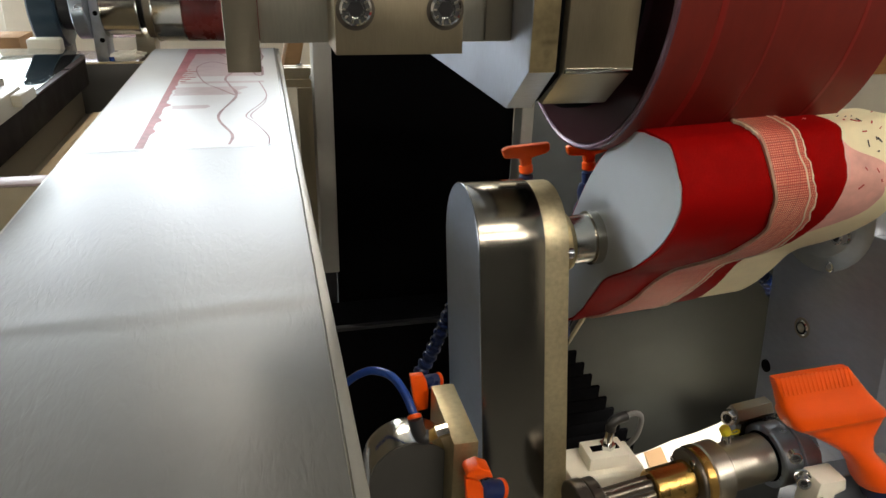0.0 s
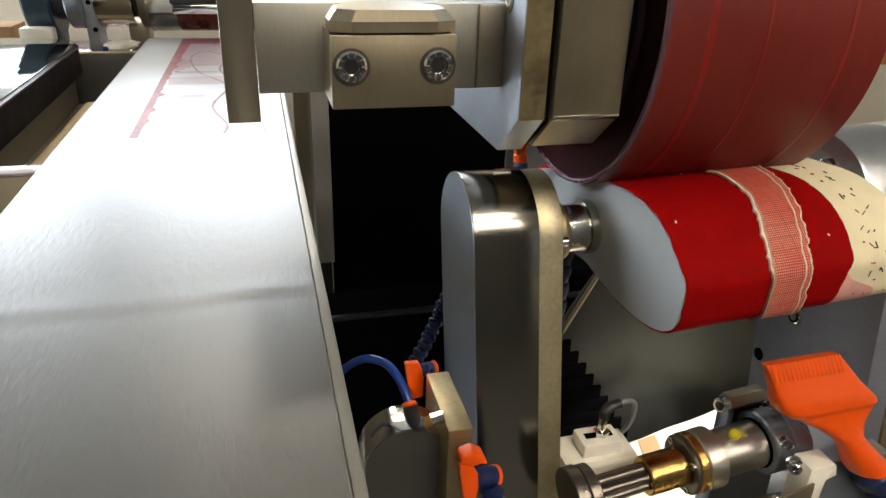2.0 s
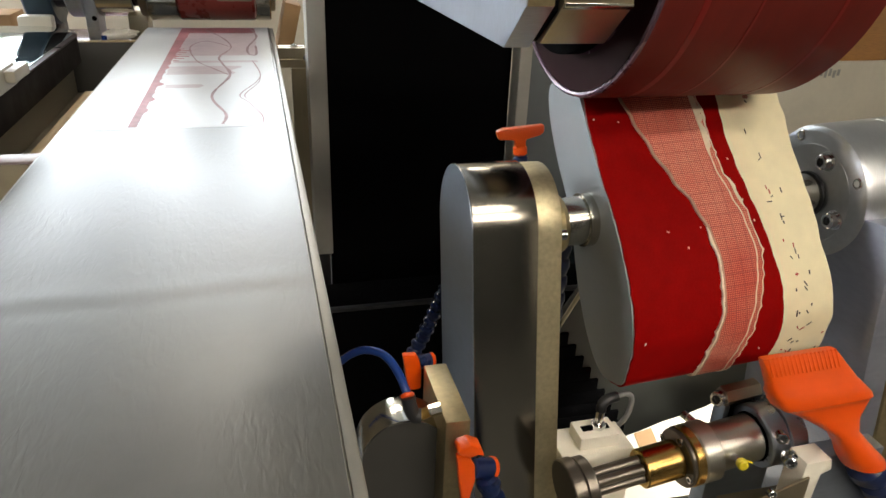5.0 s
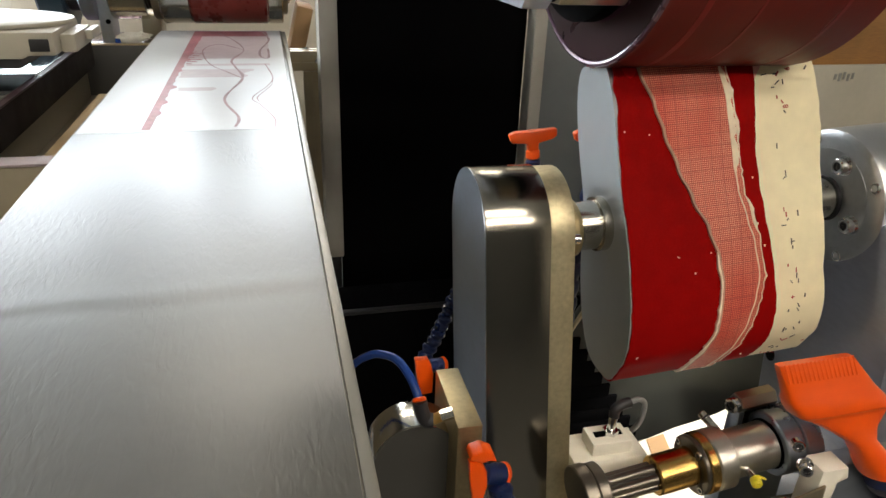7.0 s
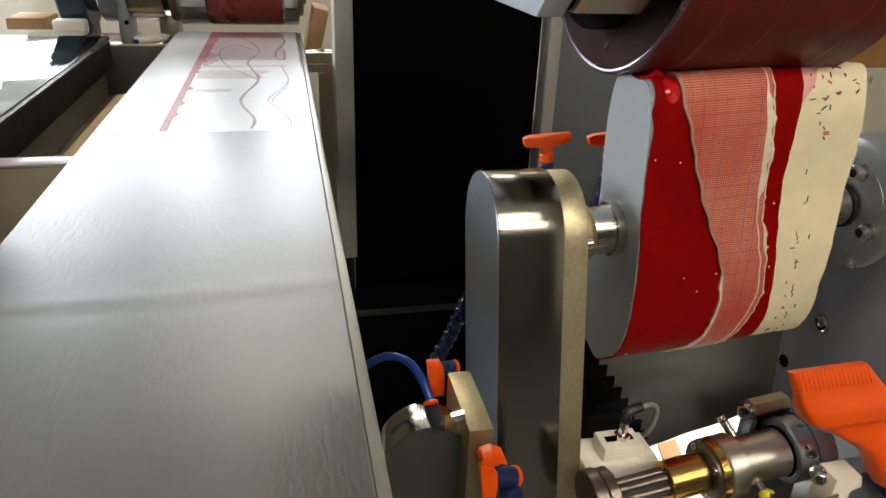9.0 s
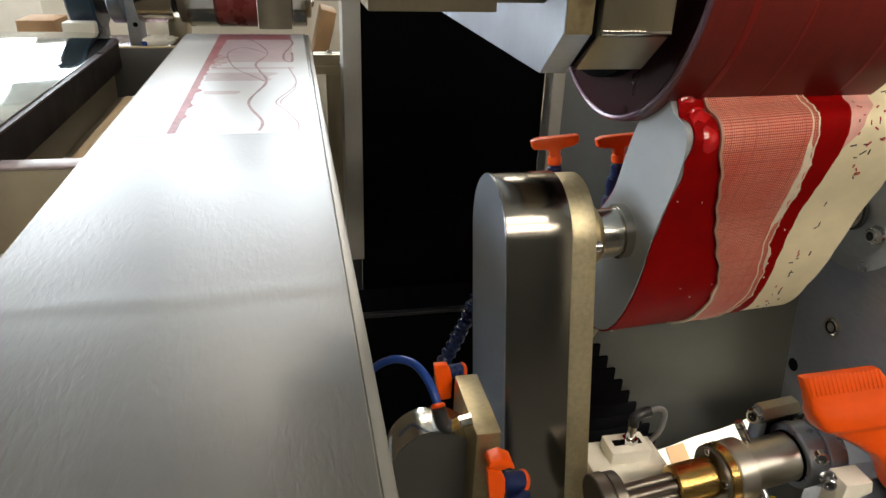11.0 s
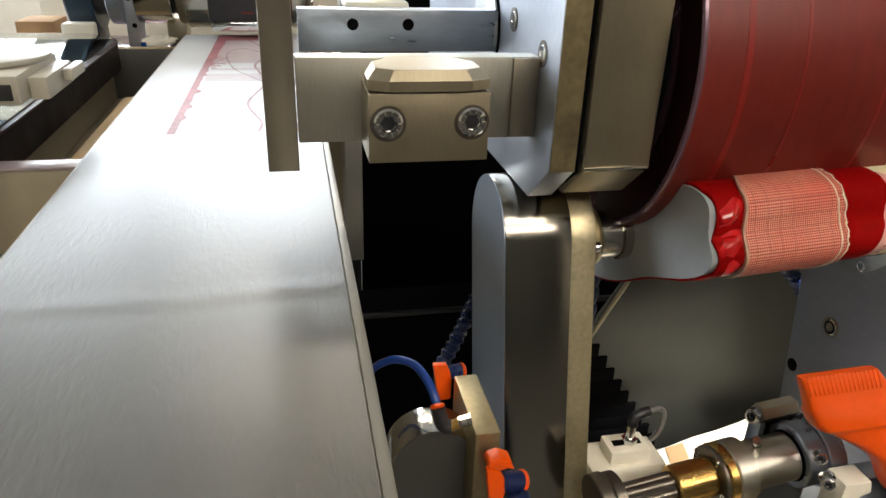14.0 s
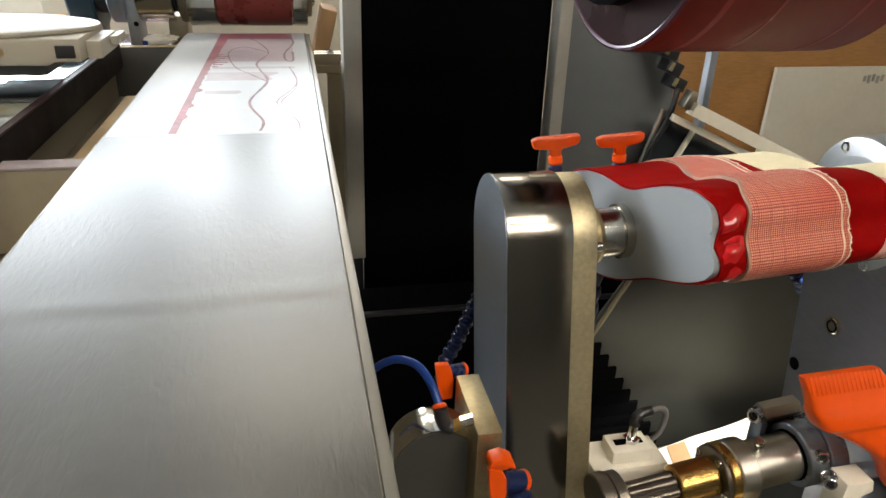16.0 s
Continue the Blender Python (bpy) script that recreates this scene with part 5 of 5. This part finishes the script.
def sensor():
    t = thing("sensor_holder", (0.29, 0.45, -0.26), "aluminium sensor holder with cabled sensor", "sensor")
    part("plate", block(0.264, 0.3030, 0.433, 0.459, -0.243, -0.229, 0.0012), LIT_ALU, t)
    part("slot", block(0.270, 0.297, 0.4425, 0.4495, -0.2288, -0.2281, 0.0), BLACK, t, "dark adjusting slot")
    part("support", block(0.245, 0.318, 0.428, 0.468, -0.60, -0.2435, 0.002), LIT_ALU, t)
    part("nut", lathe([(0, 0.0075), (0.004, 0.0075)], Matrix.Translation((0.286, 0.446, -0.2279)) @ Matrix.Rotation(-math.pi / 2, 4, "Y"), 6), CHROME, t)
    part("barrel", rod((0.286, 0.446, -0.2235), (0.287, 0.446, -0.206), 0.0042, 18, 0.0006), CHROME, t)
    part("plug", tube([(0.287, 0.446, -0.210), (0.288, 0.447, -0.203), (0.294, 0.448, -0.199), (0.303, 0.449, -0.198)], 0.0050), BLACK_PL, t, "black angled plug")
    part("cable", tube([(0.302, 0.449, -0.198), (0.313, 0.45, -0.197), (0.321, 0.452, -0.206), (0.320, 0.454, -0.228), (0.318, 0.472, -0.26)], 0.0026), GREY_CABLE, t, "grey cable")
    c = thing("clamp", (0.42, 0.43, -0.3), "steel toggle clamp with hexagon bolts", "clamp")
    part("arm", rod((0.402, 0.430, -0.1985), (0.440, 0.432, -0.1955), 0.0098, 6, 0.0008), STEEL, c, "hexagonal steel pin")
    part("jaw", block(0.410, 0.437, 0.426, 0.440, -0.245, -0.2065, 0.002), RIM_BLACK, c)
    part("strut", block(0.4035, 0.4095, 0.424, 0.440, -0.245, -0.2065, 0.001), BLUE_STEEL, c)
    part("base", block(0.400, 0.470, 0.420, 0.440, -0.34, -0.2455, 0.002), BLUE_STEEL, c)
    socket_screw("clamp_screw", (0.3930, 0.426, -0.198), (-1, -0.45, 0.1), 0.0072, c, length=0.008)
    part("hex_bolt", rod((0.4405, 0.425, -0.219), (0.448, 0.418, -0.219), 0.0075, 6), CHROME, c)
    h = thing("hub", (0.0, 0.42, -0.3), "steel hub with dark flat face", "hub")
    part("rounded_body", prism_y([(x, z) for x, z in stadium(0.0355, 0.42, 24, 0.0925, -0.190)], 0.402, 0.434, 0.0006), STEEL_X, h)
    part("face", prism_y([(x, z) for x, z in stadium(0.0345, 0.42, 24, 0.0925, -0.190)], 0.4008, 0.4018, 0), HUBFACE, h, "dark flat face")


sensor()


# ---- coolant hoses, valves and nozzles ----
def beads(points, r, n, name, parent, lab=""):
    """Ball-jointed hose: a string of bulging segments."""
    pts = [Vector(p) for p in points]
    seglen = [(b - a).length for a, b in zip(pts, pts[1:])]
    total = sum(seglen)
    for k in range(n):
        s = total * (k + 0.5) / n
        i = 0
        while i < len(seglen) - 1 and s > seglen[i]:
            s -= seglen[i]
            i += 1
        p = pts[i].lerp(pts[i + 1], s / seglen[i])
        d = (pts[i + 1] - pts[i]).normalized()
        m = Matrix.Translation(p) @ d.to_track_quat("X", "Z").to_matrix().to_4x4()
        L = total / n
        one = lathe([(-L * 0.55, r * 0.62), (-L * 0.40, r * 0.92), (-L * 0.05, r), (L * 0.25, r * 0.80), (L * 0.5, r * 0.66), (L * 0.55, r * 0.6)], m, 18)
        part(name, one, BLUE, parent, lab)


def valve(at, turn, s, group, label):
    """Orange tee-shaped tap on a blue hose joint."""
    t = thing("coolant_valve", at, label, "valve", group)
    m = Matrix.Translation(at) @ turn.to_matrix().to_4x4()
    top = prism_y([(-0.025 * s, 0.022 * s), (-0.023 * s, 0.013 * s), (-0.006 * s, 0.011 * s), (-0.0055 * s, 0.003 * s), (0.0055 * s, 0.003 * s), (0.006 * s, 0.011 * s), (0.021 * s, 0.014 * s), (0.026 * s, 0.017 * s), (0.026 * s, 0.025 * s), (-0.018 * s, 0.0245 * s)], -0.006 * s, 0.006 * s, 0.0018 * s)
    top.transform(m)
    part("tee_handle", top, ORANGE, t, "orange tee handle")
    part("stem", rod(m @ Vector((0, 0, -0.006 * s)), m @ Vector((0, 0, 0.004 * s)), 0.0075 * s, 18, 0.0015), ORANGE, t)
    part("socket_joint", rod(m @ Vector((0, 0, -0.022 * s)), m @ Vector((0, 0, -0.0065 * s)), 0.008 * s, 18, 0.002), BLUE, t)
    return t


def coolant():
    for x in (0.252, 0.321):
        valve((x, 0.62, -0.010), Euler((radians(-6), radians(-6), radians(-8))), 0.95, "coolant valves", "orange tee valve on a navy ball-jointed hose")
        h = thing("coolant_hose", (x, 0.62, -0.03), "navy ball-jointed coolant hose", "hose", "coolant hoses")
        beads([(x, 0.62, -0.031), (x - 0.004, 0.625, -0.10), (x - 0.01, 0.63, -0.60)], 0.0085, 26, "hose_segment", h)
    h = thing("coolant_hose", (0.13, 0.5, -0.13), "navy ball-jointed coolant hose behind the post", "hose", "coolant hoses")
    beads([(0.176, 0.60, -0.150), (0.168, 0.60, -0.167), (0.161, 0.60, -0.186), (0.152, 0.60, -0.207), (0.142, 0.60, -0.227), (0.136, 0.59, -0.250)], 0.0084, 11, "hose_segment", h)
    v = thing("coolant_valve", (0.11, 0.462, -0.15), "orange valve lever on a navy hose beside the post", "valve", "coolant valves")
    part("lever", prism_y([(0.101, -0.133), (0.1125, -0.1335), (0.1155, -0.140), (0.1175, -0.150), (0.1170, -0.169), (0.1065, -0.170), (0.1035, -0.153)], 0.4585, 0.4645, 0.0012), ORANGE, v)
    part("joint", rod((0.113, 0.470, -0.1490), (0.130, 0.474, -0.1510), 0.0062, 20, 0.002), BLUE, v)
    part("ring", rod((0.1285, 0.4735, -0.1508), (0.1315, 0.4742, -0.1511), 0.0068, 20, 0.001), ORANGE, v)
    v = thing("coolant_valve", (0.13, 0.362, -0.17), "orange valve lever below the distributor block", "valve", "coolant valves")
    part("lever", prism_y([(0.1195, -0.150), (0.1300, -0.154), (0.1340, -0.162), (0.1350, -0.176), (0.1300, -0.200), (0.1255, -0.199), (0.1215, -0.170)], 0.3500, 0.3560, 0.0014), ORANGE, v)
    part("saddle", prism_y([(0.1200, -0.149), (0.1215, -0.1445), (0.1300, -0.1420), (0.1385, -0.1470), (0.1410, -0.154), (0.1360, -0.152), (0.1300, -0.1535)], 0.3500, 0.3640, 0.0014), ORANGE, v)
    part("joint", rod((0.1340, 0.362, -0.1740), (0.1530, 0.366, -0.1810), 0.0082, 20, 0.002), BLUE, v)
    part("ring", rod((0.1510, 0.3655, -0.1802), (0.1545, 0.3662, -0.1816), 0.0090, 20, 0.001), ORANGE, v)
    h = thing("coolant_hose", (0.15, 0.36, -0.2), "short navy hose below the distributor block", "hose", "coolant hoses")
    beads([(0.147, 0.360, -0.184), (0.152, 0.356, -0.200), (0.158, 0.350, -0.225), (0.160, 0.345, -0.27)], 0.0095, 6, "hose_segment", h)
    h = thing("coolant_hose", (0.55, 0.6, -0.16), "navy ball-jointed hose behind the headstock", "hose", "coolant hoses")
    beads([(0.540, 0.62, -0.136), (0.552, 0.62, -0.148), (0.565, 0.62, -0.161), (0.578, 0.62, -0.173), (0.589, 0.62, -0.190)], 0.0092, 7, "hose_segment", h)
    # air line
    a = thing("air_hose", (0.09, 0.44, -0.16), "blue pneumatic tube with black elbow fitting", "hose")
    part("tube", tube([(0.022, 0.46, -0.165), (0.036, 0.46, -0.145), (0.05, 0.46, -0.132), (0.0588, 0.45, -0.1191), (0.0681, 0.44, -0.1108), (0.0797, 0.425, -0.1075), (0.0878, 0.41, -0.1149), (0.0921, 0.397, -0.1261)], 0.0034), TUBE, a)
    part("release_ring", rod((0.092, 0.3985, -0.1255), (0.0923, 0.396, -0.1279), 0.0055, 18, 0.001), ORANGE, a)
    part("elbow", tube([(0.0922, 0.396, -0.127), (0.0941, 0.394, -0.1367), (0.0973, 0.393, -0.1427), (0.1022, 0.392, -0.1432)], 0.0058), BLACK_PL, a, "black elbow fitting")
    part("thread_collar", rod((0.1021, 0.3915, -0.1423), (0.1079, 0.391, -0.1393), 0.0042, 16), BRASS, a)
    part("hex_nut", rod((0.1079, 0.391, -0.1393), (0.1174, 0.3905, -0.1368), 0.0047, 6), SATIN, a)
    # the flat comb nozzle
    n = thing("flat_nozzle", (0.43, 0.36, -0.16), "orange flat fan nozzle on a navy hose", "nozzle")
    # (way down, shift sideways, half width, half depth)
    sections = [(0.0, 0.0, 0.0350, 0.0040), (0.002, 0.0013, 0.0356, 0.0048), (0.014, 0.009, 0.0382, 0.0064), (0.026, 0.0165, 0.0418, 0.0086), (0.031, 0.0195, 0.0435, 0.0118), (0.040, 0.0268, 0.0460, 0.0132), (0.045, 0.0300, 0.0455, 0.0125), (0.0485, 0.0330, 0.0425, 0.0090), (0.052, 0.0370, 0.0375, 0.0080), (0.0655, 0.0465, 0.0235, 0.0090), (0.0775, 0.0550, 0.0135, 0.0110), (0.090, 0.0655, 0.0148, 0.0135), (0.100, 0.0730, 0.0175, 0.0160), (0.107, 0.0785, 0.0188, 0.0172), (0.113, 0.0820, 0.0180, 0.0165)]
    axis = Matrix.Translation((0.4015, 0.360, -0.1035)) @ Euler((radians(-12), radians(0), radians(2))).to_matrix().to_4x4()
    bm = bmesh.new()
    rings = []
    for d, shift, w, h in sections:
        ring = []
        for k in range(32):
            a = 2 * math.pi * k / 32
            e = 0.25 if d < 0.020 else 0.40 if d < 0.055 else 0.9
            cx, cy = math.cos(a), math.sin(a)
            ring.append(bm.verts.new((shift + w * math.copysign(abs(cx) ** e, cx), h * math.copysign(abs(cy) ** e, cy), -d)))
        rings.append(ring)
    for p, q in zip(rings, rings[1:]):
        for k in range(32):
            bm.faces.new((p[k], p[(k + 1) % 32], q[(k + 1) % 32], q[k]))
    bm.faces.new(rings[0])
    bm.faces.new(rings[-1])
    bm.transform(axis)
    fan = part("fan_body", bm, ORANGE, n)
    for k in range(17):
        x = -0.0285 + 0.0040 * k
        part("comb_rib", obox(axis @ Matrix.Translation((x, -0.0049, -0.0072)) @ Matrix.Rotation(radians(-16), 4, "Y") @ Matrix.Rotation(radians(-9), 4, "X"), 0.0019, 0.0018, 0.0165, 0.0006), ORANGE, fan)
    h = thing("coolant_hose", (0.46, 0.35, -0.22), "navy ball-jointed hose of the flat nozzle", "hose", "coolant hoses")
    p0 = axis @ Vector((0.0820, 0, -0.113))
    beads([p0, p0 + Vector((0.029, 0, -0.030)), p0 + Vector((0.060, 0.0, -0.062)), p0 + Vector((0.080, 0.0, -0.12))], 0.0172, 5, "hose_segment", h)


coolant()


# ---- movement ----
TURN = [(0.0, 48.4), (0.5, 38.4), (1.0, 27.9), (1.5, 16.9), (2.0, 5.8), (2.5, -7.6), (3.0, -20.5), (3.5, -31.8), (4.0, -41.6), (5.0, -54.5), (6.5, -69.8), (7.0, -74.6), (7.5, -79.2), (8.0, -84.0), (8.5, -89.4), (9.0, -95.4), (10.2, -109.5), (11.5, -124.0), (12.0, -130.5), (12.5, -137.3), (13.0, -143.4), (13.5, -151.2), (14.0, -159.6), (14.3, -161.5), (14.6, -161.5), (16.0, -161.5)]
LIFT = [(0.0, 0.029), (0.5, 0.0165), (1.0, 0.006), (1.5, -0.0035), (2.0, -0.012), (2.5, -0.018), (3.0, -0.0025), (3.5, 0.0135), (4.0, 0.0315), (5.2, 0.063), (6.5, 0.082), (7.0, 0.088), (7.5, 0.092), (8.0, 0.093), (8.5, 0.09), (9.0, 0.086), (10.2, 0.065), (11.5, 0.0355), (12.0, 0.02), (12.5, 0.006), (13.0, -0.01), (13.5, -0.029), (14.0, -0.0465), (14.3, -0.0505), (14.7, -0.0495), (15.0, -0.0375), (15.2, -0.018), (15.4, 0.012), (15.5, 0.033), (15.6, 0.056), (15.7, 0.076), (15.8, 0.09), (16.0, 0.107)]
BOX = [(0.0, 0.70), (0.1, 0.66), (0.3, 0.52), (0.6, 0.30), (3.9, 0.30), (4.6, 0.50), (5.6, 0.95), (6.0, 0.99), (7.6, 0.99), (7.8, 0.965), (8.0, 0.925), (8.25, 0.84), (8.5, 0.745), (8.7, 0.655), (9.0, 0.50), (9.4, 0.32), (13.0, 0.32), (13.3, 0.45), (13.5, 0.545), (13.7, 0.632), (14.0, 0.755), (14.25, 0.865), (14.5, 0.945), (14.8, 0.968), (16.0, 0.970)]


def motions():
    walk(SOLE, [(t, AXIS @ Matrix.Rotation(radians(-a), 4, "X")) for t, a in TURN])
    walk(HEAD, [(t, pose(0.35, 0.5, z)) for t, z in LIFT])
    walk(SCANNER, [(t, pose(-0.095, 1.34, z + 0.053)) for t, z in LIFT])
    walk(HEAD_DRUM, [(t, pose(0.02, DY - 0.5, DR, a * 0.9)) for t, a in TURN])
    walk(CARRIAGE_BOX, [(t, pose(-0.24, y, BOX_Z)) for t, y in BOX])
    walk(SPINDLE, [(t, SP_TILT @ Matrix.Rotation(radians(0.9 * (47 - a) - 15), 4, "X")) for t, a in TURN])


motions()
